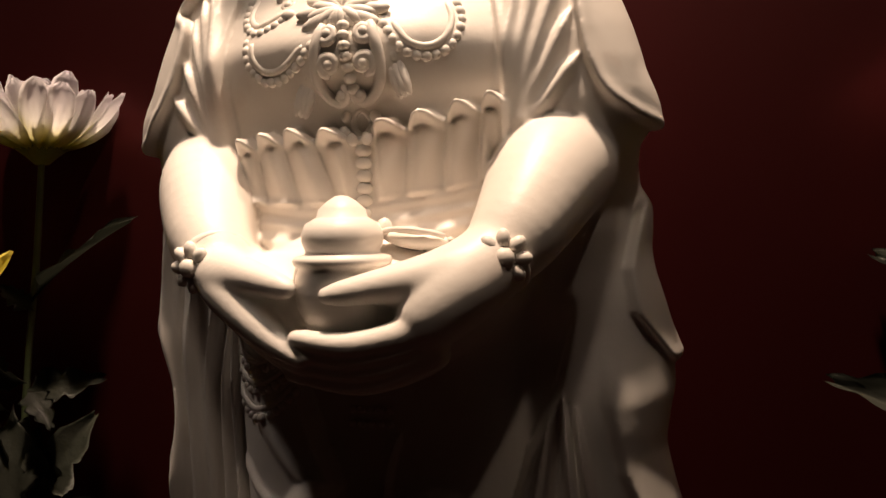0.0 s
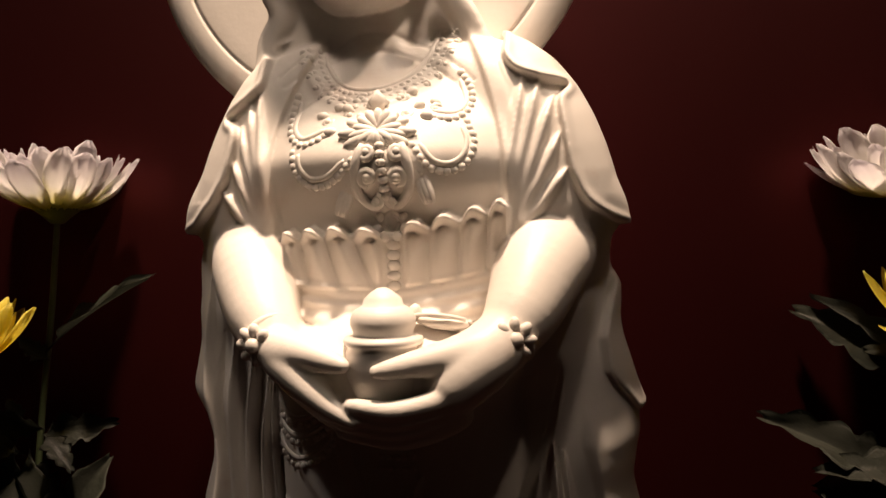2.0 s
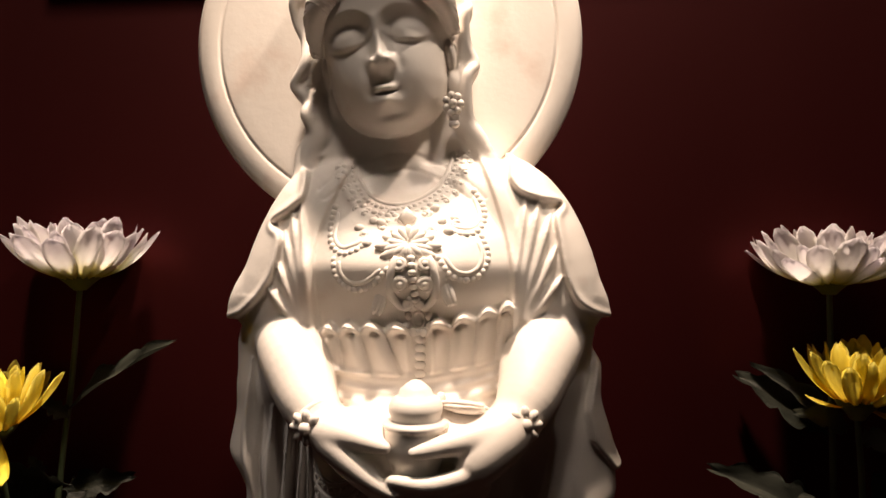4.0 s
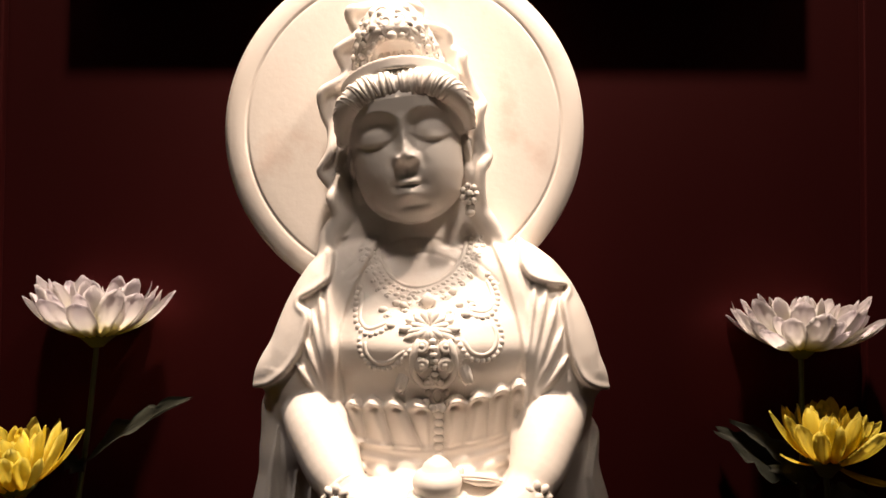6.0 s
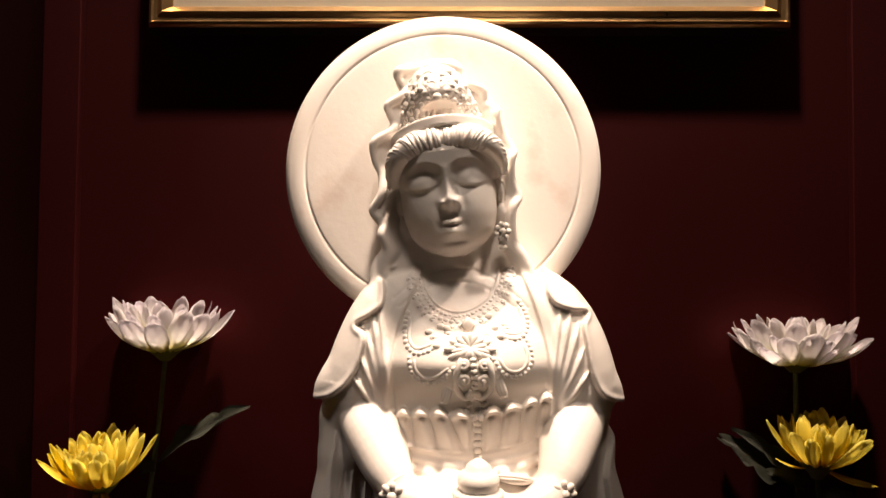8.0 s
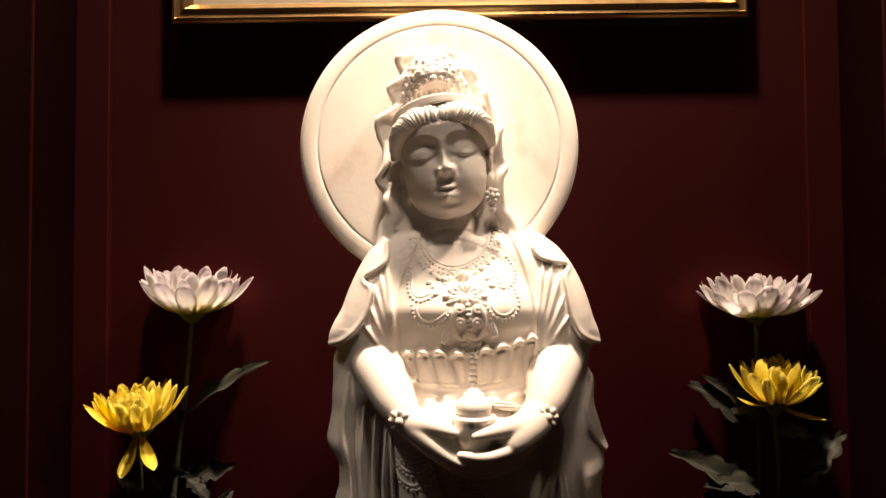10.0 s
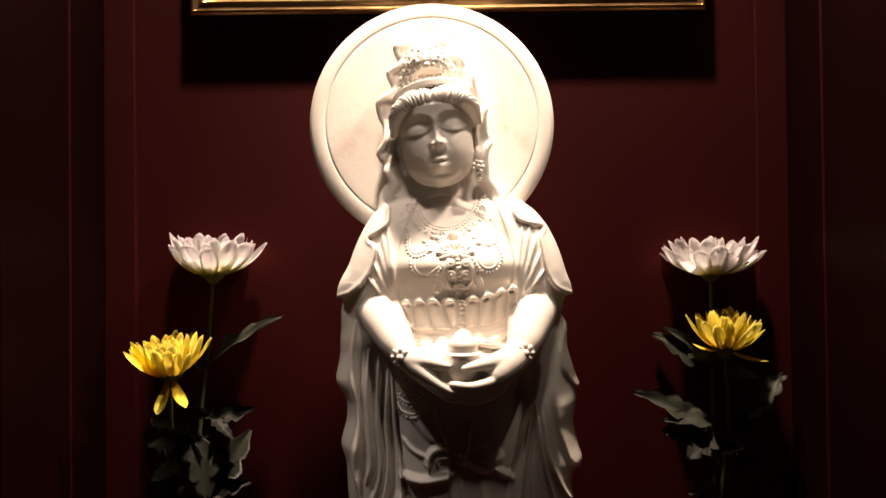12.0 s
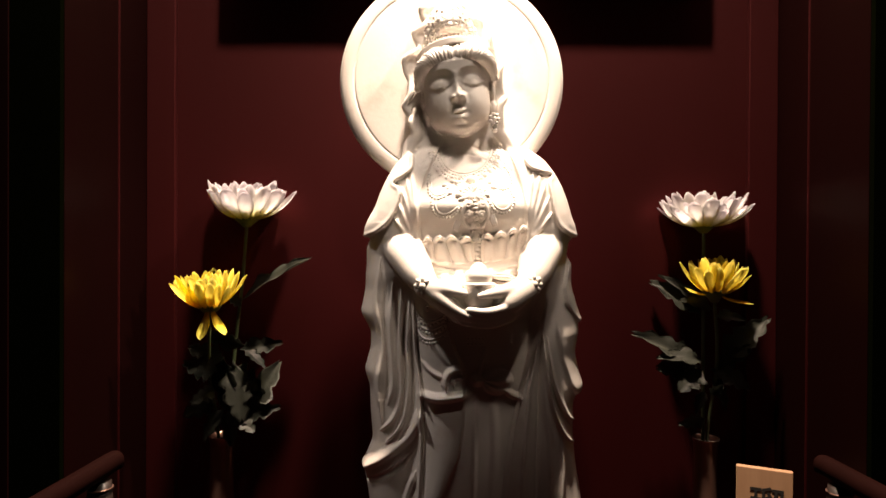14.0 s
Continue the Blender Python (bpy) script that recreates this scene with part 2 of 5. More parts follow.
def egg(du, dy, dz, ru, ry, rz):
    k0 = np.sqrt((du / ru) ** 2 + (dy / ry) ** 2 + (dz / rz) ** 2) + 1e-6
    k1 = np.sqrt((du / ru ** 2) ** 2 + (dy / ry ** 2) ** 2 + (dz / rz ** 2) ** 2) + 1e-6
    return k0 * (k0 - 1) / k1


def lump(c, r, k=0.004, cut=False):
    m = 0.02
    s, u, y, z = cell(c[0] - r[0] - m, c[0] + r[0] + m, c[1] - r[1] - m, c[1] + r[1] + m, c[2] - r[2] - m, c[2] + r[2] + m)
    blend(s, egg(u - c[0], y - c[1], z - c[2], *r), k, cut)


def limb(points, radii, k=0.004, cut=False):
    """A chain of tapered capsules."""
    if len(points) > 2:
        both = spline([(*p, r) for p, r in zip(points, radii)], 5)
        points, radii = both[:, :3], both[:, 3]
    for p, q, r, t in zip(points, points[1:], radii, radii[1:]):
        p, q, m = np.array(p), np.array(q), max(r, t) + 0.02
        lo, hi = np.minimum(p, q) - m, np.maximum(p, q) + m
        s, u, y, z = cell(lo[0], hi[0], lo[1], hi[1], lo[2], hi[2])
        v = q - p
        h = np.clip(((u - p[0]) * v[0] + (y - p[1]) * v[1] + (z - p[2]) * v[2]) / v.dot(v), 0, 1)
        d = np.sqrt((u - p[0] - h * v[0]) ** 2 + (y - p[1] - h * v[1]) ** 2 + (z - p[2] - h * v[2]) ** 2) - (r + (t - r) * h)
        blend(s, d, k, cut)


def column(heights, cu, cy, a, b, k=0.005, power=2.0, blur=9):
    """A solid of oval sections: centre and half sizes by height."""
    z0, z1 = heights[0], heights[-1]
    s, u, y, z = cell(-0.2, 0.2, 0.1, 0.4, z0 - 0.01, z1 + 0.01)
    soft = np.exp(-np.linspace(-2, 2, 2 * blur + 1) ** 2) if blur else np.ones(1)

    def eased(v):
        line = np.interp(ZA, heights, v)
        line = np.convolve(np.pad(line, blur, mode="edge"), soft / soft.sum(), "valid")
        return line[s[2]].astype(np.float32)[None, None, :]

    cu, cy, a, b = (eased(v) if np.ndim(v) else np.float32(v) for v in (cu, cy, a, b))
    e = (np.abs((u - cu) / a) ** power + np.abs((y - cy) / b) ** power) ** (1 / power) + 1e-6
    g = np.sqrt(((u - cu) / a ** 2) ** 2 + ((y - cy) / b ** 2) ** 2) + 1e-6
    d = np.where(power == 2.0, e * (e - 1) / g, (e - 1) * np.minimum(a, b))
    blend(s, np.maximum(d, np.maximum(z - z1, z0 - z)), k)


# torso and skirt
column((0.128, 0.18, 0.24, 0.29, 0.335, 0.36, 0.380, 0.392, 0.402, 0.412, 0.425, 0.440, 0.452, 0.465, 0.478), 0.0, 0.272,
       (0.068, 0.066, 0.066, 0.066, 0.066, 0.064, 0.066, 0.067, 0.069, 0.071, 0.072, 0.072, 0.068, 0.056, 0.03),
       (0.047, 0.045, 0.044, 0.042, 0.0425, 0.0430, 0.0430, 0.0425, 0.0440, 0.0500, 0.0535, 0.0450, 0.0345, 0.0220, 0.014), blur=11)
# hanging robe at both sides, with waving outer hems
for sign, hs, outer in ((-1, (0.128, 0.145, 0.165, 0.175, 0.192, 0.22, 0.246, 0.262, 0.285, 0.3015, 0.32, 0.345, 0.365, 0.385, 0.40),
                         (0.099, 0.1015, 0.1055, 0.103, 0.096, 0.0985, 0.0995, 0.105, 0.0985, 0.0985, 0.1095, 0.1060, 0.1030, 0.103, 0.097)),
                        (1, (0.128, 0.14, 0.169, 0.20, 0.23, 0.236, 0.247, 0.262, 0.28, 0.295, 0.3135, 0.335, 0.354, 0.385, 0.40),
                         (0.111, 0.109, 0.104, 0.101, 0.1015, 0.1040, 0.1075, 0.1025, 0.0985, 0.1010, 0.1090, 0.1030, 0.0970, 0.097, 0.090))):
    outer = np.array(outer)
    column(hs, sign * (outer + 0.04) / 2, 0.283, (outer - 0.04) / 2, 0.032, 0.006)
# shoulders and draped upper arms
for sign in (-1, 1):
    out = 0.003 if sign > 0 else 0.0
    limb(((-0.006 + sign * 0.022, 0.273, 0.470), (sign * 0.0475 + out, 0.271, 0.450), (sign * 0.0670 + out, 0.268, 0.404), (sign * 0.068, 0.270, 0.375)), (0.0135, 0.0245, 0.0240, 0.015), 0.008)
    # the pointed lower corner of the cape
    limb(((sign * 0.078, 0.264, 0.416), (sign * 0.0880, 0.264, 0.4055), (sign * 0.0950, 0.266, 0.3990)), (0.0100, 0.0075, 0.0030), 0.005)

# carved layers: height of the cloth over the body, by place
GU, GZ = np.meshgrid(UA, ZA, indexing="ij")
RELIEF = np.zeros((NU, NZ), np.float32)


def step(x, width=0.0022):
    t = np.clip(x / width + 0.5, 0, 1)
    return t * t * (3 - 2 * t)


def by_height(*pairs):
    pairs = sorted((z, u) for u, z in pairs)
    return np.interp(GZ, [p[0] for p in pairs], [p[1] for p in pairs])


def stroke(points, width, height, sharp=1.5, taper=True, steps=8):
    """A ridge (or, with a minus, a groove) along a curve in (u, z)."""
    path = spline(points, steps)
    best, along = np.full_like(GU, 1.0), np.zeros_like(GU)
    for i, (p, q) in enumerate(zip(path, path[1:])):
        v = q - p
        h = np.clip(((GU - p[0]) * v[0] + (GZ - p[1]) * v[1]) / max(v.dot(v), 1e-12), 0, 1)
        d = np.hypot(GU - p[0] - h * v[0], GZ - p[1] - h * v[1])
        near = d < best
        best, along = np.where(near, d, best), np.where(near, (i + h) / (len(path) - 1), along)
    wide = width * (np.clip(4 * np.minimum(along + 0.05, 1.05 - along), 0.25, 1) if taper else 1)
    form = np.clip(1 - best / wide, 0, 1)
    form = form * form * (3 - 2 * form)
    return height * form ** sharp * (np.clip(5 * np.minimum(along + 0.05, 1.05 - along), 0.2, 1) if taper else 1)


def region(curve, closing):
    """Signed distance to a curve in (u, z): positive on the side of the closing points."""
    path = spline(curve, 8)
    near = np.full_like(GU, 1.0)
    for p, q in zip(path, path[1:]):
        v = q - p
        h = np.clip(((GU - p[0]) * v[0] + (GZ - p[1]) * v[1]) / max(v.dot(v), 1e-12), 0, 1)
        near = np.minimum(near, np.hypot(GU - p[0] - h * v[0], GZ - p[1] - h * v[1]))
    ring = np.vstack([path, np.array(closing, float)])
    within = np.zeros(GU.shape, bool)
    for p, q in zip(ring, np.roll(ring, -1, axis=0)):
        if abs(p[1] - q[1]) > 1e-9:
            within ^= ((p[1] > GZ) != (q[1] > GZ)) & (GU < (q[0] - p[0]) * (GZ - p[1]) / (q[1] - p[1]) + p[0])
    return np.where(within, near, -near)


# robe fronts: a flat facing, pleats that gather at the waist, and the cape over them
for sign, lapel, cape, tops in ((-1, ((-0.024, 0.503), (-0.033, 0.479), (-0.0455, 0.449), (-0.050, 0.425), (-0.049, 0.395), (-0.047, 0.37), (-0.046, 0.34)),
                                 ((-0.040, 0.497), (-0.050, 0.486), (-0.0605, 0.4815), (-0.0565, 0.475), (-0.0565, 0.462), (-0.064, 0.455), (-0.0745, 0.4485), (-0.069, 0.443), (-0.068, 0.436), (-0.072, 0.420), (-0.080, 0.4085), (-0.092, 0.3995), (-0.108, 0.3940)),
                                 ((-0.0585, 0.456), (-0.0635, 0.452), (-0.067, 0.440), (-0.0705, 0.425), (-0.076, 0.412))),
                                (1, ((0.028, 0.503), (0.035, 0.484), (0.044, 0.458), (0.0505, 0.431), (0.052, 0.407), (0.050, 0.375), (0.048, 0.34)),
                                 ((0.033, 0.494), (0.050, 0.4865), (0.0515, 0.478), (0.0515, 0.470), (0.057, 0.4625), (0.068, 0.459), (0.0785, 0.4575), (0.0745, 0.450), (0.076, 0.436), (0.079, 0.418), (0.085, 0.4060), (0.095, 0.3995), (0.110, 0.3945)),
                                 ((0.0600, 0.458), (0.0670, 0.457), (0.0730, 0.449), (0.0755, 0.432), (0.0780, 0.416)))):
    facing = region(lapel, ((sign * 0.2, 0.34), (sign * 0.2, 0.503)))
    over = region(cape, ((sign * 0.2, 0.39), (sign * 0.2, 0.60), (sign * 0.035, 0.60)))
    layer = step(facing, 0.002) * step(GZ - 0.352, 0.02) * (0.0020 + 0.0008 * step(0.0075 - facing, 0.003))
    for k, (tu, tz) in enumerate(tops):
        foot = (sign * (0.0500 + 0.0018 * k), 0.3800 + 0.0030 * k)
        bend = (0.5 * (tu + foot[0]) - sign * 0.0015, 0.5 * (tz + foot[1]))
        layer = layer + stroke((foot, bend, (tu, tz + 0.004)), 0.0048, 0.0030)
    edge = step(over, 0.0022)
    RELIEF += layer * (1 - edge) + edge * (0.0056 + 0.0010 * np.exp(-((over - 0.0022) / 0.002) ** 2))

# gathered band under the breast: overlapping pleats with a rolled upper hem
band_top = np.interp(GU, (-0.047, -0.021, -0.003, 0.010, 0.031, 0.053), (0.3935, 0.3955, 0.3945, 0.3960, 0.4000, 0.4060))
band_low = np.interp(GU, (-0.047, -0.031, 0.0, 0.030, 0.053), (0.3735, 0.3712, 0.3705, 0.3745, 0.3795))
rise = np.clip((GZ - band_low) / 0.024, 0, 1.2)
PLEATS = ((-0.0480, -0.0375, -0.0255, -0.0130, 0.0010), (0.0090, 0.0215, 0.0340, 0.0450, 0.0535))
pleat, arch = np.zeros_like(RELIEF), np.zeros_like(RELIEF)
for edges, lean, way in ((PLEATS[0], 0.0100, 1), (PLEATS[1], -0.0020, -1)):
    at = GU - lean * (1 - rise) * np.clip((GU + 0.055) / 0.05, 0, 1 if way > 0 else 1)
    for lo, hi in zip(edges, edges[1:]):
        f = (at - lo) / (hi - lo)
        here = (f >= 0) & (f < 1)
        g = f if way > 0 else 1 - f
        tooth = np.sin(np.pi * np.clip(g, 0, 1) ** 1.5) ** 0.8
        pleat = np.where(here, tooth, pleat)
        arch = np.where(here, np.sin(np.pi * np.clip(g, 0, 1) ** 1.3), arch)
plain = step(np.abs(GU - 0.0055) - 0.0052, 0.003)
pleat, arch = pleat * plain, arch * plain
band_top = band_top + 0.0040 * arch - 0.0018
inside = step(band_top - GZ, 0.0018) * step(GZ - band_low, 0.0022) * step(0.0505 - np.abs(GU - 0.0030), 0.003)
hem = np.exp(-((GZ - band_top + 0.0016) / 0.0014) ** 2)
hollow = np.exp(-((GZ - band_top + 0.0050) / 0.0016) ** 2) * arch
RELIEF += inside * (0.0012 + 0.0052 * pleat * (0.50 + 0.6 * rise) + 0.0018 * rise + 0.0026 * hem * (0.4 + 0.6 * arch) - 0.0030 * hollow ** 2 * pleat)
for k in range(3):
    RELIEF += stroke(((-0.047, 0.3720 - 0.0056 * k), (0.0, 0.3685 - 0.0056 * k), (0.053, 0.3765 - 0.0056 * k)), 0.0046, 0.0030 + 0.0010 * k, 1.0, taper=False)

# skirt: a proud panel over one leg, a hollow beside it, and the open robe that fans out
panel = by_height((-0.030, 0.345), (-0.022, 0.312), (-0.014, 0.286), (-0.0065, 0.273), (-0.006, 0.240), (-0.007, 0.214), (-0.011, 0.188), (-0.030, 0.140), (-0.034, 0.128))
fan = by_height((0.074, 0.330), (0.069, 0.305), (0.058, 0.281), (0.048, 0.245), (0.041, 0.214), (0.037, 0.188), (0.030, 0.140), (0.028, 0.128))
below = step(0.328 - GZ, 0.030)
within = np.clip((panel - GU) / np.maximum(panel + 0.052, 0.01), 0, 1)
RELIEF += below * step(panel - GU, 0.003) * (0.0016 + 0.0050 * np.sin(np.pi * np.clip(within * 0.9 + 0.12, 0, 1)) ** 0.8 * (GU > -0.056))
RELIEF += below * (-0.0040) * step(GU - panel, 0.004) * step(fan - GU, 0.004)
RELIEF += 0.0052 * step(GU - fan, 0.0035) * step(0.308 - GZ, 0.040)
for pts, w, h in ((((0.0700, 0.302), (0.0745, 0.261), (0.0835, 0.225), (0.095, 0.203), (0.108, 0.190)), 0.0042, 0.0062),
                  (((0.0745, 0.299), (0.0800, 0.261), (0.0950, 0.226), (0.108, 0.212)), 0.0034, 0.0056),
                  (((0.0720, 0.300), (0.0772, 0.260), (0.0893, 0.2255), (0.102, 0.207)), 0.0026, -0.0030),
                  (((0.0690, 0.298), (0.0670, 0.255), (0.0660, 0.200), (0.0640, 0.130)), 0.0034, -0.0044),
                  (((0.0650, 0.296), (0.0580, 0.250), (0.0530, 0.200), (0.0480, 0.130)), 0.0034, 0.0030),
                  (((0.0700, 0.270), (0.0730, 0.230), (0.0790, 0.190), (0.0780, 0.130)), 0.0046, 0.0040),
                  (((0.0900, 0.205), (0.0920, 0.170), (0.0890, 0.130)), 0.0050, 0.0038),
                  (((-0.0555, 0.335), (-0.0535, 0.290), (-0.0485, 0.250), (-0.0475, 0.190), (-0.0500, 0.130)), 0.0030, 0.0050),
                  (((-0.0520, 0.300), (-0.0475, 0.262), (-0.0445, 0.235), (-0.0440, 0.180), (-0.0445, 0.130)), 0.0022, -0.0034),
                  (((-0.0595, 0.332), (-0.0610, 0.290), (-0.0600, 0.250), (-0.0660, 0.216), (-0.0820, 0.194)), 0.0040, 0.0050),
                  (((-0.0675, 0.345), (-0.0690, 0.290), (-0.0670, 0.250), (-0.0730, 0.222), (-0.0880, 0.205)), 0.0036, 0.0044),
                  (((-0.0640, 0.338), (-0.0650, 0.290), (-0.0635, 0.250), (-0.0695, 0.219)), 0.0024, -0.0030),
                  (((-0.0760, 0.350), (-0.0780, 0.300), (-0.0750, 0.255), (-0.0800, 0.232)), 0.0042, 0.0042),
                  (((-0.0880, 0.375), (-0.0920, 0.330), (-0.0860, 0.290), (-0.0900, 0.250), (-0.0860, 0.212)), 0.0055, 0.0044),
                  (((-0.0820, 0.350), (-0.0850, 0.310), (-0.0810, 0.270), (-0.0840, 0.235)), 0.0030, -0.0030),
                  (((-0.0480, 0.225), (-0.0600, 0.202), (-0.0800, 0.184), (-0.1040, 0.168)), 0.0070, 0.0064),
                  (((-0.0560, 0.185), (-0.0700, 0.170), (-0.0900, 0.158), (-0.104, 0.150)), 0.0045, -0.0040),
                  (((-0.0520, 0.170), (-0.0600, 0.150), (-0.0640, 0.130)), 0.0045, 0.0035),
                  (((-0.0490, 0.279), (-0.0380, 0.2685), (-0.0240, 0.2630)), 0.0036, 0.0022),
                  (((-0.0400, 0.300), (-0.0280, 0.285), (-0.0160, 0.2740)), 0.0050, 0.0016),
                  (((0.0145, 0.291), (0.0105, 0.279), (0.0085, 0.262)), 0.0022, 0.0034),
                  (((0.0050, 0.246), (0.0040, 0.200), (0.0030, 0.130)), 0.0040, 0.0022),
                  (((0.0220, 0.240), (0.0240, 0.190), (0.0200, 0.130)), 0.0060, 0.0018),
                  # sash with a knotted loop, a shell-shaped bow and its tail
                  (((-0.0465, 0.2455), (-0.0330, 0.2440), (-0.0200, 0.2455), (-0.0050, 0.2480)), 0.0060, 0.0068),
                  (((-0.0235, 0.2500), (-0.0240, 0.2620), (-0.0180, 0.2705), (-0.0060, 0.2720)), 0.0046, 0.0066),
                  (((-0.0150, 0.2540), (-0.0160, 0.2610), (-0.0120, 0.2640), (-0.0040, 0.2630)), 0.0030, 0.0048),
                  (((0.0330, 0.2500), (0.0420, 0.2440), (0.0500, 0.2410)), 0.0044, 0.0058)):
    RELIEF += stroke(pts, w, h, 1.0, taper=w < 0.0058)
lobe = by_height((0.0985, 0.372), (0.0930, 0.346), (0.0950, 0.331), (0.1110, 0.3105))
RELIEF += 0.0048 * step(GU - lobe, 0.0050) * step(GZ - 0.3115, 0.008) * step(0.374 - GZ, 0.012)
lobe = by_height((0.0850, 0.300), (0.0900, 0.275), (0.0990, 0.252), (0.1090, 0.2385))
RELIEF += 0.0042 * step(GU - lobe, 0.0060) * step(GZ - 0.2385, 0.008) * step(0.308 - GZ, 0.020)
shell = np.hypot((GU - 0.026) * 0.80, (GZ - 0.2580) * 1.0)
ribs = np.cos(np.arctan2(GZ - 0.2600, GU - 0.0100) * 13 + 0.6)
RELIEF += np.clip(1 - shell / 0.0125, 0, 1) ** 0.5 * (0.0075 + 0.0014 * ribs)
RELIEF += 0.0080 * np.clip(1 - np.hypot(GU - 0.0065, GZ - 0.2600) / 0.0062, 0, 1) ** 0.6

def neckline(grow):
    return [(-0.0062 + (0.0275 + grow) * math.cos(a) + 0.003 * math.sin(a * 0.5), 0.4855 + (0.0285 + grow) * math.sin(a) + 0.004 * math.cos(a)) for a in np.linspace(math.pi * 1.03, 2 * math.pi * 0.99, 14)]


RELIEF += np.minimum(stroke(neckline(0.0050), 0.0090, 0.0030, taper=False, steps=3), 0.0013)
front = np.clip((0.292 - YA) / 0.012, 0, 1).astype(np.float32)
SOLID -= RELIEF.astype(np.float32)[:, None, :] * front[None, :, None]

# forearms, fingers and thumbs
limb(((-0.0670, 0.260, 0.3880), (-0.0600, 0.241, 0.3775), (-0.0500, 0.223, 0.3615), (-0.0415, 0.213, 0.3510)), (0.0200, 0.0186, 0.0142, 0.0098), 0.002)
limb(((0.0715, 0.260, 0.3880), (0.0655, 0.241, 0.3775), (0.0585, 0.223, 0.3620), (0.0520, 0.214, 0.3520)), (0.0200, 0.0188, 0.0144, 0.0100), 0.002)
for k in range(3):
    f = 0.0038 * k
    limb(((-0.0415, 0.213 + 0.5 * f, 0.351 - 0.3 * f), (-0.0330, 0.2055 + f, 0.3445 - 0.5 * f), (-0.0245, 0.2000 + f, 0.3375 - 0.7 * f), (-0.0135, 0.1960 + f, 0.3300 - 0.8 * f), (-0.0035, 0.1935 + f, 0.3245 - 0.8 * f)),
         (0.0090, 0.0082, 0.0060, 0.0042, 0.0024), 0.0015)
limb(((0.0520, 0.214, 0.352), (0.0425, 0.2055, 0.3445), (0.0330, 0.2000, 0.3350)), (0.0094, 0.0098, 0.0076), 0.005)
for k in range(4):
    f = 0.0041 * k
    limb(((0.0350, 0.1985 + 0.35 * f, 0.3345 - 0.75 * f), (0.0240, 0.1945 + 0.45 * f, 0.3310 - 0.95 * f), (0.0110, 0.1925 + 0.5 * f, 0.3290 - f), (-0.0045 - 0.4 * f, 0.1935 + 0.6 * f, 0.3305 - 1.0 * f)),
         (0.0052, 0.0038, 0.0034, 0.0024), 0.0013)
limb(((-0.0370, 0.2070, 0.3495), (-0.0220, 0.1995, 0.3478), (-0.0065, 0.1935, 0.3449)), (0.0068, 0.0046, 0.0024), 0.003)
limb(((0.0450, 0.2060, 0.3500), (0.0265, 0.1985, 0.3465), (0.0060, 0.1925, 0.3431)), (0.0072, 0.0048, 0.0025), 0.003)
lump((0.004, 0.212, 0.322), (0.024, 0.012, 0.008), 0.004)
# body behind the fingers, so that their cup closes on the waist
lump((0.005, 0.243, 0.341), (0.052, 0.0250, 0.022), 0.014)
lump((0.004, 0.224, 0.3415), (0.043, 0.0230, 0.0170), 0.008)

# neck with its creases
limb(((-0.007, 0.272, 0.455), (-0.010, 0.274, 0.510)), (0.0210, 0.0202), 0.005)
lump((-0.006, 0.274, 0.462), (0.036, 0.0195, 0.015), 0.012)
for k in range(2):
    s, u, y, z = cell(-0.05, 0.04, 0.2, 0.3, 0.46, 0.50)
    SOLID[s] += (0.0007 * np.exp(-((z - 0.477 - 0.009 * k + 6.0 * (u + 0.008) ** 2 * 2) / 0.0012) ** 2) * (y < 0.27)).astype(np.float32)

# veil behind the head, falling to the shoulders, with a fluttering rim
VEIL_LEFT = ((-0.066, 0.468), (-0.0655, 0.486), (-0.0585, 0.498), (-0.0605, 0.508), (-0.0600, 0.516), (-0.0675, 0.5245), (-0.0610, 0.536), (-0.0612, 0.550), (-0.0662, 0.560), (-0.0665, 0.5715),
             (-0.0540, 0.580), (-0.0535, 0.587), (-0.0580, 0.5965), (-0.0470, 0.6040), (-0.0455, 0.6090), (-0.0505, 0.6150), (-0.0500, 0.6205))
VEIL_RIGHT = ((0.050, 0.468), (0.040, 0.492), (0.0325, 0.503), (0.0300, 0.515), (0.0312, 0.528), (0.0350, 0.5345), (0.0302, 0.5450), (0.0292, 0.5600), (0.0312, 0.5660), (0.0240, 0.5770),
              (0.0185, 0.5890), (0.0190, 0.5945), (0.0110, 0.5990), (0.0085, 0.6085), (-0.0060, 0.6130), (-0.0075, 0.6205))
hs = np.linspace(0.455, 0.626, 70)
left = np.interp(hs, [z for u, z in VEIL_LEFT], [u + 0.003 for u, z in VEIL_LEFT])
right = np.interp(hs, [z for u, z in VEIL_RIGHT], [u - 0.003 for u, z in VEIL_RIGHT])
column(hs, (left + right) / 2, 0.2760, (right - left) / 2, np.interp(hs, (0.455, 0.48, 0.60, 0.626), (0.012, 0.0155, 0.0180, 0.0150)), 0.003, power=4.0, blur=2)
VEIL_TOP = ((-0.040, 0.6235), (-0.029, 0.6262), (-0.018, 0.6262), (-0.0095, 0.6240))
rim = [(u + 0.0014, z) for u, z in VEIL_LEFT] + [(u, z - 0.0015) for u, z in VEIL_TOP] + [(u - 0.0014, z) for u, z in VEIL_RIGHT[::-1]]
limb([(u, 0.2580 + 0.0022 * math.sin(k * 1.9) + 0.003 * (z < 0.50), z) for k, (u, z) in enumerate(rim)], [0.0019 + 0.0004 * math.sin(k * 1.9 + 1.5) for k in range(len(rim))], 0.003)
limb([(u + (0.004 if u < -0.012 else -0.004), 0.2640, z) for u, z in rim], [0.0044] * len(rim), 0.004)

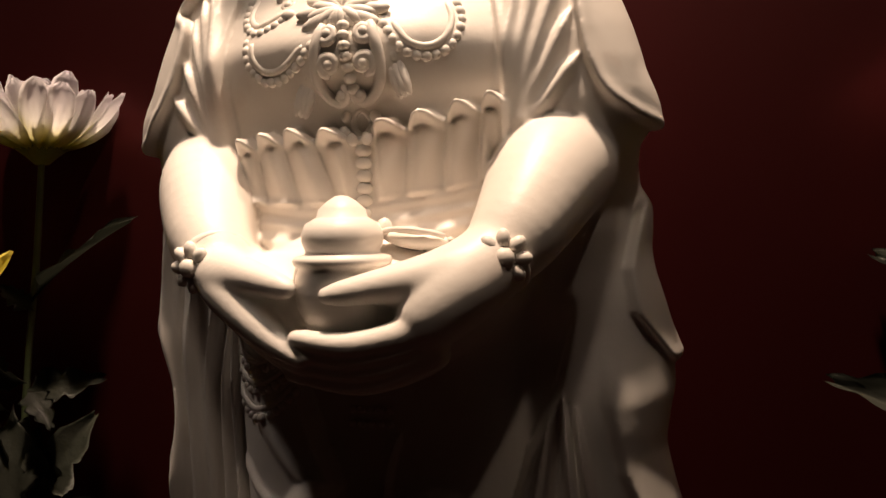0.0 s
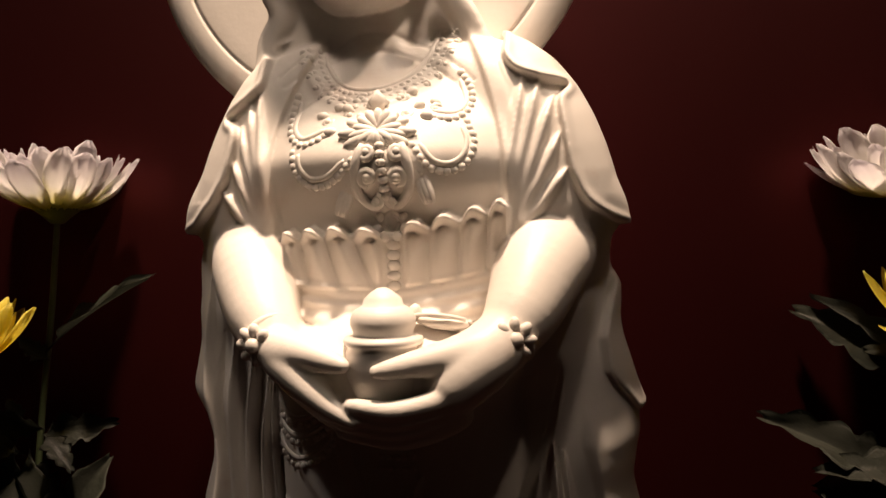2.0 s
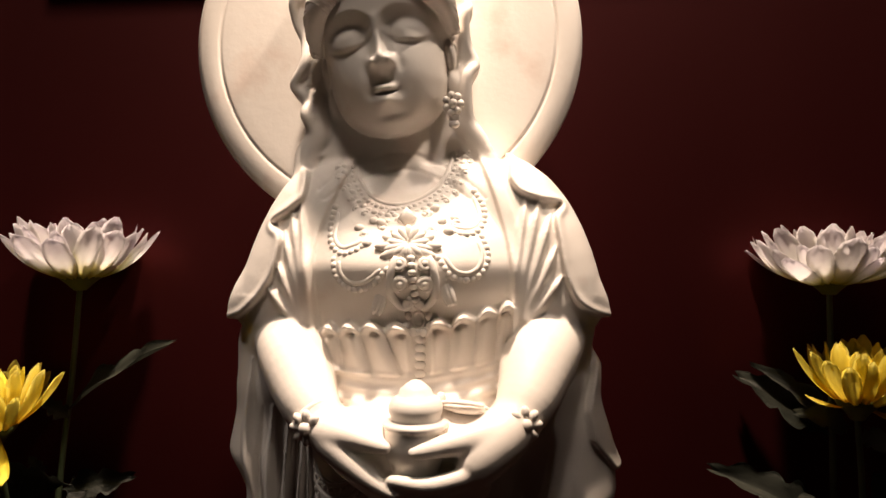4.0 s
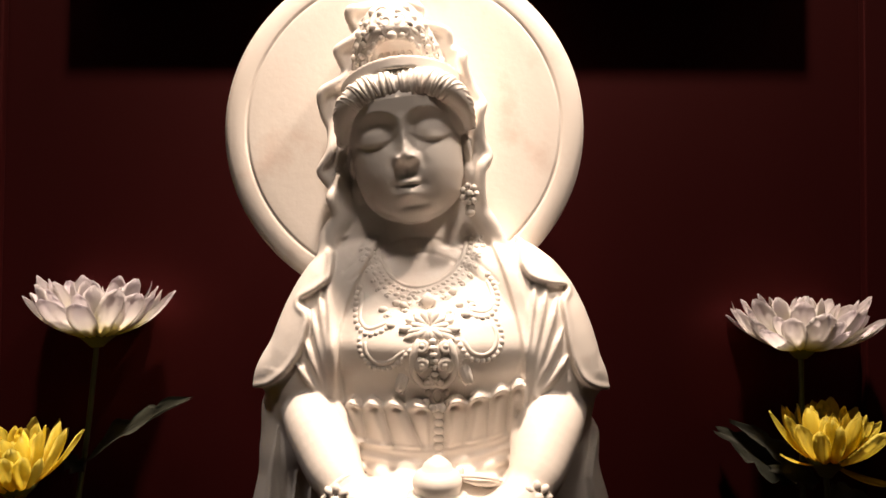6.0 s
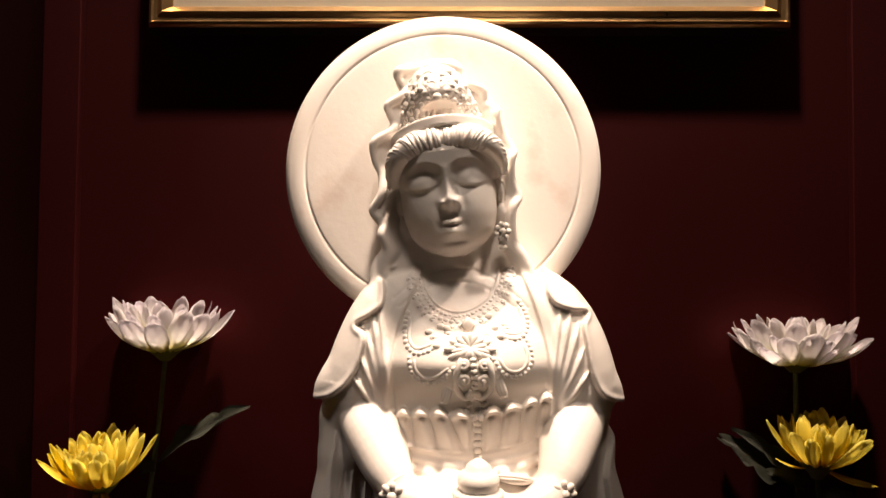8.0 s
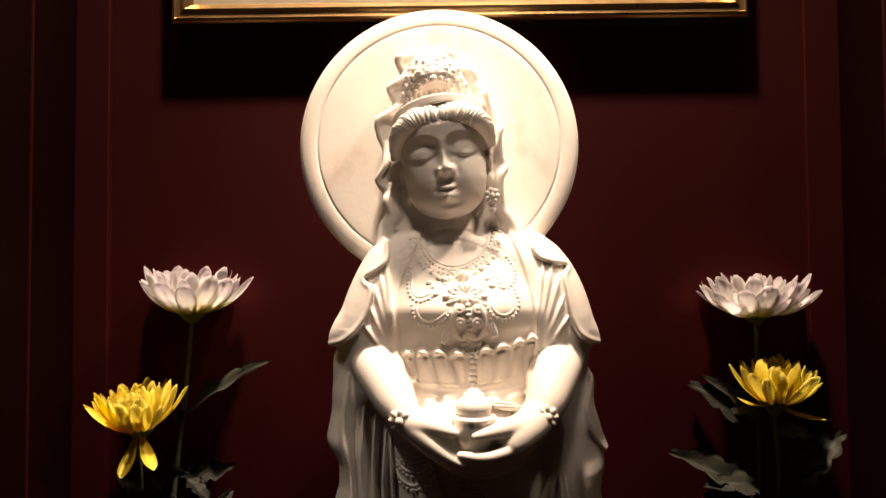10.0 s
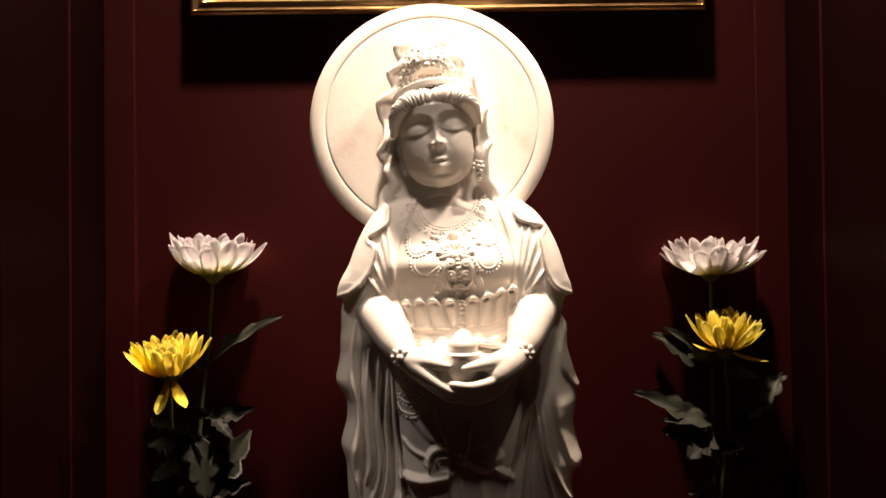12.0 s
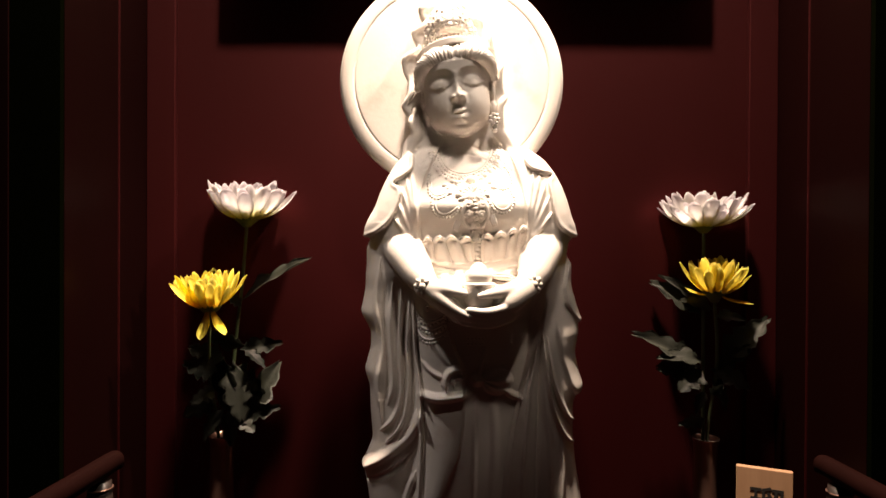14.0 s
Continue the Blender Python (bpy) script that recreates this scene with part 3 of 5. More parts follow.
# head, leaning a little and bowed
TH, BOW = radians(8.0), 0.28
HC = (-0.0125, 0.2565, 0.530)
s, u, y, z = cell(-0.075, 0.045, 0.19, 0.31, 0.478, 0.636)
P = (u - HC[0]) * math.cos(TH) + (z - HC[2]) * math.sin(TH) + 0 * y
Q = -(u - HC[0]) * math.sin(TH) + (z - HC[2]) * math.cos(TH) + 0 * y
W = -(y - HC[1]) + 0 * u + 0 * z - BOW * np.minimum(Q, 0.030)


def at_head(p, q, w, rp, rq, rw, k, cut=False):
    blend(s, egg(P - p, W - w, Q - q, rp, rw, rq), k, cut)


def from_head(p, q, w):
    return HC[0] + p * math.cos(TH) - q * math.sin(TH), HC[1] - w - BOW * min(q, 0.030), HC[2] + p * math.sin(TH) + q * math.cos(TH)


at_head(0, 0.012, -0.006, 0.0325, 0.036, 0.0290, 0.004)
for sign in (-1, 1):
    at_head(sign * 0.0335, 0.004, -0.002, 0.0034, 0.0090, 0.0065, 0.002)
    at_head(sign * 0.0325, -0.012, 0.000, 0.0036, 0.0080, 0.0046, 0.003)

# the face: its outline and the depth of its middle line by height, with the features raised on it
FACE_Q = np.array((-0.0368, -0.0358, -0.0335, -0.0288, -0.0210, -0.0100, 0.0050, 0.0200, 0.0330, 0.0450))
FACE_HALF = np.array((0.0030, 0.0080, 0.0146, 0.0222, 0.0286, 0.0316, 0.0324, 0.0316, 0.0298, 0.0250))
FACE_MID = np.array((0.0150, 0.0190, 0.0235, 0.0262, 0.0276, 0.0282, 0.0270, 0.0276, 0.0268, 0.0220))


def hump(p, q, p0, q0, sp, sq, power=2.0):
    return np.exp(-np.abs((p - p0) / sp) ** power - np.abs((q - q0) / sq) ** power)


def smooth_line(q, heights, values, soft):
    """A rounded line through (height, value) pairs."""
    fine = np.linspace(-0.060, 0.070, 1301)
    width = int(3 * soft / 0.0001)
    bell = np.exp(-0.5 * (np.arange(-width, width + 1) * 0.0001 / soft) ** 2)
    line = np.convolve(np.pad(np.interp(fine, heights, values), width, mode="edge"), bell / bell.sum(), "valid")
    return np.interp(q, fine, line)


def face_half(q):
    return smooth_line(q, FACE_Q, FACE_HALF, 0.0022)


NOSE_Q = (-0.0105, -0.0072, -0.0038, -0.0005, 0.0040, 0.0100, 0.0160, 0.0220)
NOSE_RISE = (0.0, 0.0022, 0.0056, 0.0066, 0.0050, 0.0033, 0.0017, 0.0)
NOSE_HALF = (0.0050, 0.0050, 0.0047, 0.0044, 0.0038, 0.0033, 0.0034, 0.0040)


def face_front(p, q):
    """How far the face stands forward at (p, q)."""
    x = np.clip(np.abs(p) / np.maximum(face_half(q), 1e-4), 0, 1)
    out = -0.002 + (smooth_line(q, FACE_Q, FACE_MID, 0.0030) + 0.002) * np.sqrt(np.clip(1 - x ** 2.5, 0, 1))
    for sign in (-1, 1):
        e, b = p - sign * 0.0168, (sign * p - 0.0030) / 0.0240
        # brow arch, with the hollow under it running down beside the nose
        arch = 0.0175 + 0.0065 * np.sin(np.pi * np.clip(0.15 + 0.75 * b, 0, 1))
        below = np.clip((arch - q) / 0.0105 + 0.40, 0, 1)
        hollow = hump(p, q, sign * 0.0160, 0.0130, 0.0125, 0.0098, 2.6) + 0.35 * hump(p, q, sign * 0.0070, 0.0105, 0.0042, 0.0085)
        out = out - 0.0047 * np.clip(hollow, 0, 1.1) * (below * below * (3 - 2 * below))
        out = out + 0.0003 * np.exp(-((q - arch - 0.0006) / 0.0016) ** 2) * hump(p, 0, sign * 0.014, 0, 0.013, 1, 4)
        # the closed lid, swelling to the line of the lashes and stepping back under it
        slit = 0.0068 + 0.0030 * (e / 0.0100) ** 2 + 0.0005 * sign * e / 0.0100
        edge = 1 / (1 + np.exp(-np.clip((q - slit) / 0.00045, -40, 40)))
        out = out + 0.0046 * hump(p, q, sign * 0.0168, 0.0100, 0.0108, 0.0074, 2.3) * (0.50 + 0.50 * edge)
        # cheek, wing of the nose, corner of the mouth
        out = out + 0.0011 * hump(p, q, sign * 0.0165, -0.0090, 0.0095, 0.0105)
        out = out + 0.0036 * hump(p, q, sign * 0.0050, -0.0022, 0.0023, 0.0028, 2.2)
        out = out - 0.0006 * hump(p, q, sign * 0.0092, -0.0040, 0.0022, 0.0036)
        out = out - 0.0009 * hump(p, q, sign * 0.0080, -0.0168, 0.0024, 0.0026)
        out = out + 0.0019 * hump(p, q, sign * 0.0022, -0.0148, 0.0031, 0.0019)
    # bridge and tip of the nose
    out = out + smooth_line(q, NOSE_Q, NOSE_RISE, 0.0012) * np.exp(-np.abs(p / smooth_line(q, NOSE_Q, NOSE_HALF, 0.002)) ** 1.9)
    # mouth and chin
    out = out + 0.0022 * hump(p, q, 0, -0.0205, 0.0095, 0.0085)
    out = out - 0.0007 * hump(p, q, 0, -0.0100, 0.0012, 0.0026)
    out = out - 0.0013 * np.exp(-((q + 0.0172 - 0.0012 * (p / 0.0070) ** 2) / 0.0008) ** 2) * np.clip(1.05 - np.abs(p / 0.0064) ** 3, 0, 1)
    out = out + 0.0030 * hump(p, q, 0, -0.0214, 0.0047, 0.0032)
    out = out - 0.0012 * hump(p, q, 0, -0.0272, 0.0080, 0.0020)
    return out + 0.0014 * hump(p, q, 0, -0.0315, 0.0085, 0.0040)


MID_P = -0.0010
p2, q2 = P[:, 0, :] - MID_P, Q[:, 0, :]
front2 = face_front(p2, q2) - 0.0007 + BOW * np.minimum(q2, 0.030)
slope2 = np.sqrt(1 + sum(g ** 2 for g in np.gradient(front2, VOX)))
face_d = (HC[1] - y - front2[:, None, :]) / np.minimum(slope2, 3.0)[:, None, :]
face_d = np.maximum(face_d, np.maximum((np.abs(p2) - face_half(q2) + 0.0008)[:, None, :], np.maximum(q2 - 0.045, -0.0358 - q2)[:, None, :]))
blend(s, np.maximum(face_d, y - HC[1] - 0.010).astype(np.float32), 0.0010)
del front2, slope2, face_d, p2, q2
# hair: a full roll from ear to ear, and the cap behind it
ARCH = np.array([(0.0364 * math.copysign(abs(math.sin(a)) ** 0.66, math.sin(a)), (0.008 + 0.0300 * abs(math.cos(a)) ** 0.66 if abs(a) < math.pi / 2 else 0.006 - 0.020 * (abs(a) - math.pi / 2)),
                  -0.0080 + 0.0270 * max(math.cos(a), 0) ** 0.6) for a in np.linspace(-1.46, 1.46, 121)])
ARCH_RUN = np.concatenate([[0], np.cumsum(np.linalg.norm(np.diff(ARCH, axis=0), axis=1))])
ARCH_RUN -= ARCH_RUN[60]


def roll_size(run):
    return 0.0090 - 0.0052 * min(abs(run) / 0.050, 1) ** 1.8 - 0.0014 * math.exp(-(run / 0.0035) ** 2)


def roll_at(run):
    return np.array([np.interp(run, ARCH_RUN, ARCH[:, k]) for k in range(3)])


spots = np.linspace(ARCH_RUN[2], ARCH_RUN[-3], 22)
limb([from_head(*roll_at(r)) for r in spots], [roll_size(r) - 0.0004 for r in spots], 0.0012)
cap = egg(P, W + 0.0100, Q - 0.022, 0.0375, 0.0340, 0.0325)
blend(s, np.maximum(cap, 0.012 - Q), 0.0015)
# crown: band and tapering body, hollowed over the band
wide = np.hypot(P, W + 0.008)
blend(s, np.maximum(np.abs(wide - 0.0300) - 0.0050, np.abs(Q - 0.0492 + 4.2 * P ** 2) - 0.0034), 0.0010)
half = np.interp(Q, (0.040, 0.052, 0.061, 0.069, 0.080, 0.088, 0.092), (0.0275, 0.0283, 0.0268, 0.0238, 0.0190, 0.0140, 0.0070))
body = (np.hypot(P / half, (W + 0.0115 - 0.42 * (np.minimum(Q, 0.070) - 0.05)) / np.interp(Q, (0.04, 0.068, 0.076, 0.086, 0.092), (0.0275, 0.0275, 0.0250, 0.0190, 0.0085))) - 1) * half
blend(s, np.maximum(body, np.maximum(Q - 0.092, 0.040 - Q)), 0.002)
at_head(0, 0.0560, 0.0195, 0.0130, 0.0072, 0.0060, 0.0012, True)
del P, Q, W, cap, wide, half, body


def skin(field):
    """Surface of the field: a vertex in each crossed cell, a quad over each crossed edge."""
    neg = field < 0
    n = [m - 1 for m in field.shape]
    corner = lambda a, i, j, k: a[i:n[0] + i, j:n[1] + j, k:n[2] + k]
    count = sum(corner(neg, i, j, k).astype(np.int8) for i in (0, 1) for j in (0, 1) for k in (0, 1))
    crossed = (count > 0) & (count < 8)
    ci = np.argwhere(crossed)
    index = np.full(crossed.shape, -1, np.int32)
    index[crossed] = np.arange(len(ci))
    total, hits = np.zeros((len(ci), 3)), np.zeros(len(ci))
    for axis in range(3):
        for b in (0, 1):
            for c in (0, 1):
                o0, o1 = [0, 0, 0], [0, 0, 0]
                others = [x for x in range(3) if x != axis]
                for o in (o0, o1):
                    o[others[0]], o[others[1]] = b, c
                o1[axis] = 1
                v0 = field[tuple(ci[:, x] + o0[x] for x in range(3))]
                v1 = field[tuple(ci[:, x] + o1[x] for x in range(3))]
                ok = (v0 < 0) != (v1 < 0)
                f = np.where(ok, v0 / np.where(ok, v0 - v1, 1), 0)
                place = np.tile(np.array(o0, float), (len(ci), 1))
                place[:, axis] = f
                total[ok] += place[ok]
                hits[ok] += 1
    verts = (ci + total / hits[:, None]) * VOX + (U0, Y0, Z0)
    quads = []
    for axis in range(3):
        o = [x for x in range(3) if x != axis]
        sl0, sl1 = [slice(1, -1)] * 3, [slice(1, -1)] * 3
        sl0[axis], sl1[axis] = slice(0, -1), slice(1, None)
        a, b = neg[tuple(sl0)], neg[tuple(sl1)]
        e = np.argwhere(a != b)
        flip = a[a != b]
        e[:, o[0]] += 1
        e[:, o[1]] += 1
        pick = []
        for du, dv in ((0, 0), (1, 0), (1, 1), (0, 1)):
            q = e.copy()
            q[:, o[0]] -= du
            q[:, o[1]] -= dv
            pick.append(index[q[:, 0], q[:, 1], q[:, 2]])
        quad = np.stack(pick, 1)
        turn = flip if axis != 1 else ~flip
        quad[~turn] = quad[~turn][:, ::-1]
        quads.append(quad)
    return verts, np.concatenate(quads)


body_v, body_f = skin(SOLID)

# depth of the carved front at any place
inside_first = np.argmax(SOLID < 0, axis=1)
ii, kk = np.indices(inside_first.shape)
prior = np.maximum(inside_first - 1, 0)
va, vb = SOLID[ii, prior, kk], SOLID[ii, inside_first, kk]
FACE_Y = YA[prior] + VOX * np.where(inside_first > 0, va / np.where(np.abs(va - vb) < 1e-9, 1, va - vb), 0)
del SOLID


def on(u, z):
    """The front surface at (u, z)."""
    i = np.clip(np.round((np.asarray(u) - U0) / VOX).astype(int), 1, NU - 2)
    k = np.clip(np.round((np.asarray(z) - Z0) / VOX).astype(int), 1, NZ - 2)
    return np.median([FACE_Y[i - 1, k], FACE_Y[i, k], FACE_Y[i + 1, k]], axis=0)


CARVED_V, CARVED_F = [body_v], [[tuple(q) for q in body_f.tolist()]]
carved_count = len(body_v)
ball_mesh = bmesh.new()
bmesh.ops.create_icosphere(ball_mesh, subdivisions=2, radius=1.0)
BALL_V = np.array([v.co[:] for v in ball_mesh.verts])
BALL_F = [tuple(v.index for v in f.verts) for f in ball_mesh.faces]
ball_mesh.free()


def carve(verts, faces):
    global carved_count
    CARVED_V.append(np.asarray(verts, float))
    CARVED_F.append([tuple(i + carved_count for i in f) for f in faces])
    carved_count += len(verts)


def bead(c, r, turn=0.0):
    """An oval boss at c = (u, y, z) with radii r, turned in the front plane."""
    if c[1] < 0.186:
        return
    v = BALL_V * np.array(r)
    cs, sn = math.cos(turn), math.sin(turn)
    v = np.stack([v[:, 0] * cs - v[:, 2] * sn, v[:, 1], v[:, 0] * sn + v[:, 2] * cs], 1)
    carve(v + np.array(c), BALL_F)


def evenly(points, gap):
    path = spline(points, 12)
    run = np.concatenate([[0], np.cumsum(np.linalg.norm(np.diff(path, axis=0), axis=1))])
    n = max(2, int(round(run[-1] / gap)))
    at = np.linspace(0, run[-1], n)
    return np.stack([np.interp(at, run, path[:, k]) for k in range(path.shape[1])], 1)


def bead_row(points, size, gap, lift=-0.05, squash=1.0):
    path = evenly(points, gap)
    head = np.gradient(path, axis=0)
    for (u, z), (a, b) in zip(path, head):
        r = size * random.uniform(0.92, 1.06)
        bead((u, on(u, z) - lift * r + 0.32 * r, z), (r * 1.08 * squash, r * 0.72, r), math.atan2(b, a))


def cord(points, size, lift=0.2, gap=0.0012, ends=0.6):
    path = evenly(points, gap)
    y = on(path[:, 0], path[:, 1])
    y = np.convolve(np.pad(y, 2, mode="edge"), np.ones(5) / 5, "valid")
    if y.min() < 0.186:
        return
    grow = np.interp(np.arange(len(path)), (0, 2, len(path) - 3, len(path) - 1), (ends, 1, 1, ends))
    carve(*sweep(np.stack([path[:, 0], y - lift * size + 0.2 * size, path[:, 1]], 1), size * grow, 8, 0.7))


def curl(u, z, r, size, start, way, turns=1.4, lift=0.2):
    a = np.linspace(0, turns * 2 * math.pi, 14)
    fade = 1 - 0.75 * a / a[-1]
    cord([(u + r * f * math.cos(start + way * t), z + r * f * math.sin(start + way * t)) for t, f in zip(a, fade)], size, lift)
    bead((u, on(u, z) - size * lift, z), (size * 1.2, size * 0.8, size * 1.2))


def petal_at(u, z, turn, length, width, lift):
    bead((u + math.cos(turn) * length * 0.5, on(u + math.cos(turn) * length * 0.5, z + math.sin(turn) * length * 0.5) - lift, z + math.sin(turn) * length * 0.5),
         (length * 0.55, 0.0019, width * 1.1), turn)


def loop_pair(points, inner=0.0031):
    """A garland: a row of beads with a plain cord inside it."""
    bead_row(points, 0.0019, 0.0028, 0.0)
    mid = np.mean(np.array(points), axis=0) + (0, 0.006)
    pts = [(u + (mid[0] - u) * inner / max(math.hypot(mid[0] - u, mid[1] - z), 1e-6), z + (mid[1] - z) * inner / max(math.hypot(mid[0] - u, mid[1] - z), 1e-6)) for u, z in points]
    cord(pts, 0.0014, -0.1)


# the face, finely cut over the rough form
qs, xs = np.linspace(-0.0356, 0.0400, 250), np.sin(np.linspace(-1, 1, 211) * math.pi / 2 * 0.97)
fq = np.repeat(qs[:, None], len(xs), 1)
fp = xs[None, :] * face_half(fq)
fw = face_front(fp, fq)
fp = fp + MID_P
fu, fy, fz = HC[0] + fp * math.cos(TH) - fq * math.sin(TH), HC[1] - fw - BOW * np.minimum(fq, 0.030), HC[2] + fp * math.sin(TH) + fq * math.cos(TH)
n = len(xs)
carve(np.stack([fu, fy, fz], 2).reshape(-1, 3), [(i * n + j, i * n + j + 1, (i + 1) * n + j + 1, (i + 1) * n + j) for i in range(len(qs) - 1) for j in range(n - 1)])
# collar of three rows round the neckline
cord(neckline(0.0), 0.0014, -0.1)
bead_row(neckline(0.0028), 0.0016, 0.0028, -0.25)
bead_row(neckline(0.0064), 0.0020, 0.0036, -0.3)
for k, (u, z) in enumerate(evenly(neckline(0.0092), 0.0062)):
    curl(u, z, 0.0022, 0.0011, k * 1.3, 1 if k % 2 else -1, 1.0, -0.35)
# jewel, lotus and scrolls on the breast
du = 0.0046
jy = float(on(-0.001, 0.4495))
jewel = [(-0.001 - du, jy, 0.4495), (-0.001, jy, 0.4495 - 0.0055), (-0.001 + du, jy, 0.4495), (-0.001, jy, 0.4495 + 0.0055)]
inner_jewel = [(0.55 * (a + 0.001) - 0.001, jy - 0.0030, 0.55 * (c - 0.4495) + 0.4495) for a, b, c in jewel]
carve([(a, b + 0.003, c) for a, b, c in jewel] + [(a, b - 0.0018, c) for a, b, c in jewel] + inner_jewel,
      [(i, (i + 1) % 4, 4 + (i + 1) % 4, 4 + i) for i in range(4)] + [(4 + i, 4 + (i + 1) % 4, 8 + (i + 1) % 4, 8 + i) for i in range(4)] + [(8, 9, 10, 11)])
for k, a in enumerate(np.linspace(-0.35, math.pi + 0.35, 11)):
    petal_at(0.0005, 0.4345, a, 0.0165 - 0.006 * abs(math.sin(a)), 0.0024, 0.0006)
for a in np.linspace(0.25, math.pi - 0.25, 7):
    petal_at(0.0005, 0.4350, a, 0.0105, 0.0022, 0.0017)
for a in np.linspace(math.pi + 0.15, 2 * math.pi - 0.15, 8):
    petal_at(0.0005, 0.4352, a, 0.0130 - 0.006 * abs(math.sin(a)), 0.0021, 0.0010)
for k in range(7):
    z = 0.4290 - 0.0034 * k
    bead((0.0022 + 0.0003 * k, on(0.0022, z) - 0.0010, z), (0.0022, 0.0018, 0.0018))
for sign in (-1, 1):
    c = 0.003
    curl(c + sign * 0.0062, 0.4265, 0.0034, 0.0016, math.pi / 2 - sign * 0.8, -sign, 1.4, 0.7)
    curl(c + sign * 0.0060, 0.4165, 0.0036, 0.0017, -math.pi / 2, sign, 1.4, 0.9)
    curl(c + sign * 0.0030, 0.4072, 0.0026, 0.0016, math.pi / 2, sign, 1.1, 1.0)
    cord([(c + sign * 0.0080, 0.4300), (c + sign * 0.0108, 0.4200), (c + sign * 0.0104, 0.4110), (c + sign * 0.0058, 0.4055), (c + sign * 0.0010, 0.4058)], 0.0021, 0.7)
    # leaf-shaped pendant with a sheath
    pu, pz = c + sign * 0.0170, 0.4125 + (0.003 if sign > 0 else -0.0015)
    tipped = math.pi / 2 + sign * 0.32
    for off, r in ((-0.0016, 0.0016), (0.0016, 0.0016), (0.0, 0.0018)):
        u, z = pu + off * math.sin(tipped), pz - 0.004 - off * math.cos(tipped)
        bead((u, on(u, z) - 0.0009, z), (0.0068, 0.0017, r * 1.15), tipped)
    bead((pu - sign * 0.0018, on(pu, pz) - 0.0004, pz + 0.0035), (0.0022, 0.0014, 0.0016), tipped)
loop_pair([(-0.0405, 0.4560), (-0.0415, 0.4480), (-0.0400, 0.4370), (-0.0340, 0.4315), (-0.0270, 0.4325), (-0.0200, 0.4362)])
loop_pair([(-0.0375, 0.4285), (-0.0360, 0.4205), (-0.0300, 0.4147), (-0.0230, 0.4140), (-0.0160, 0.4172), (-0.0095, 0.4235)])
loop_pair([(0.0330, 0.4640), (0.0375, 0.4560), (0.0375, 0.4470), (0.0330, 0.4415), (0.0270, 0.4408), (0.0200, 0.4425)])
loop_pair([(0.0365, 0.4395), (0.0395, 0.4310), (0.0370, 0.4225), (0.0300, 0.4185), (0.0215, 0.4205), (0.0150, 0.4290)])
for u, z in ((-0.0205, 0.4365), (0.0200, 0.4425), (-0.0255, 0.4445), (0.0165, 0.4475), (0.0230, 0.4490), (-0.0140, 0.4470), (0.0125, 0.4545), (-0.0180, 0.4480)):
    bead((u, on(u, z) - 0.0002, z), (0.0029, 0.0015, 0.0022), random.uniform(-0.6, 0.6))
for u, z, w in ((-0.0130, 0.4440, 1), (0.0115, 0.4435, -1), (-0.0225, 0.4415, -1), (0.0235, 0.4455, 1), (0.0085, 0.4520, -1), (-0.0090, 0.4520, 1)):
    curl(u, z, 0.0026, 0.0013, 0.5, w, 1.1, -0.2)
# ring and chain over the band
turn = np.linspace(0, 2 * math.pi, 22)
cord([(0.0050 + 0.0029 * math.cos(a), 0.3985 + 0.0042 * math.sin(a)) for a in turn], 0.0010)
for u, z in ((-0.001, 0.3955), (0.011, 0.3955), (0.0, 0.4005), (0.010, 0.4005), (0.0025, 0.3925), (0.0078, 0.3925)):
    bead((u, on(u, z) - 0.0006, z), (0.0020, 0.0016, 0.0022))
for k in range(6):
    z = 0.3890 - 0.0043 * k
    bead((0.0058, float(np.median(on(np.linspace(0.003, 0.008, 5), np.full(5, z)))) + 0.0002, z), (0.0031, 0.0019, 0.0024))
# bow beside the jar: a flat leaf of cloth with two raised hems
bead((0.0275, 0.2150, 0.3585), (0.0115, 0.0060, 0.0032), -0.12)
for r in (1.0, 0.55):
    hem = [(0.0275 + 0.0112 * r * math.cos(a) - 0.0009 * math.sin(a), 0.2150 - 0.0054 * r * math.sin(a) - 0.001, 0.3592 + 0.0010 * (1 - r) + 0.0026 * r * math.sin(a) - 0.0010 * math.cos(a)) for a in np.linspace(0.5, 2 * math.pi + 0.2, 22)]
    carve(*sweep(hem, 0.0009, 7))
bead((0.0170, 0.2140, 0.3625), (0.0026, 0.0026, 0.0034))
# covered jar held in front of the waist
jar = lathe([(0, 0.326), (0.009, 0.327), (0.0125, 0.332), (0.0158, 0.339), (0.0165, 0.344), (0.0160, 0.3485), (0.0150, 0.3505), (0.0168, 0.3515), (0.0172, 0.3527),
             (0.0166, 0.3540), (0.0130, 0.3548), (0.0128, 0.3558), (0.0140, 0.3585), (0.0140, 0.3610), (0.0126, 0.3640), (0.0096, 0.3656), (0.0088, 0.3660),
             (0.0080, 0.3685), (0.0052, 0.3708), (0.0022, 0.3725), (0, 0.3728)], 48, centre=(0.0056, 0.2070))
bmesh.ops.scale(jar, vec=(0.9, 0.9, 1.0), verts=jar.verts, space=Matrix.Translation((-0.0056, -0.2070, 0)))
carve([v.co[:] for v in jar.verts], [tuple(v.index for v in f.verts) for f in (jar.verts.index_update(), jar.faces)[1]])
jar.free()
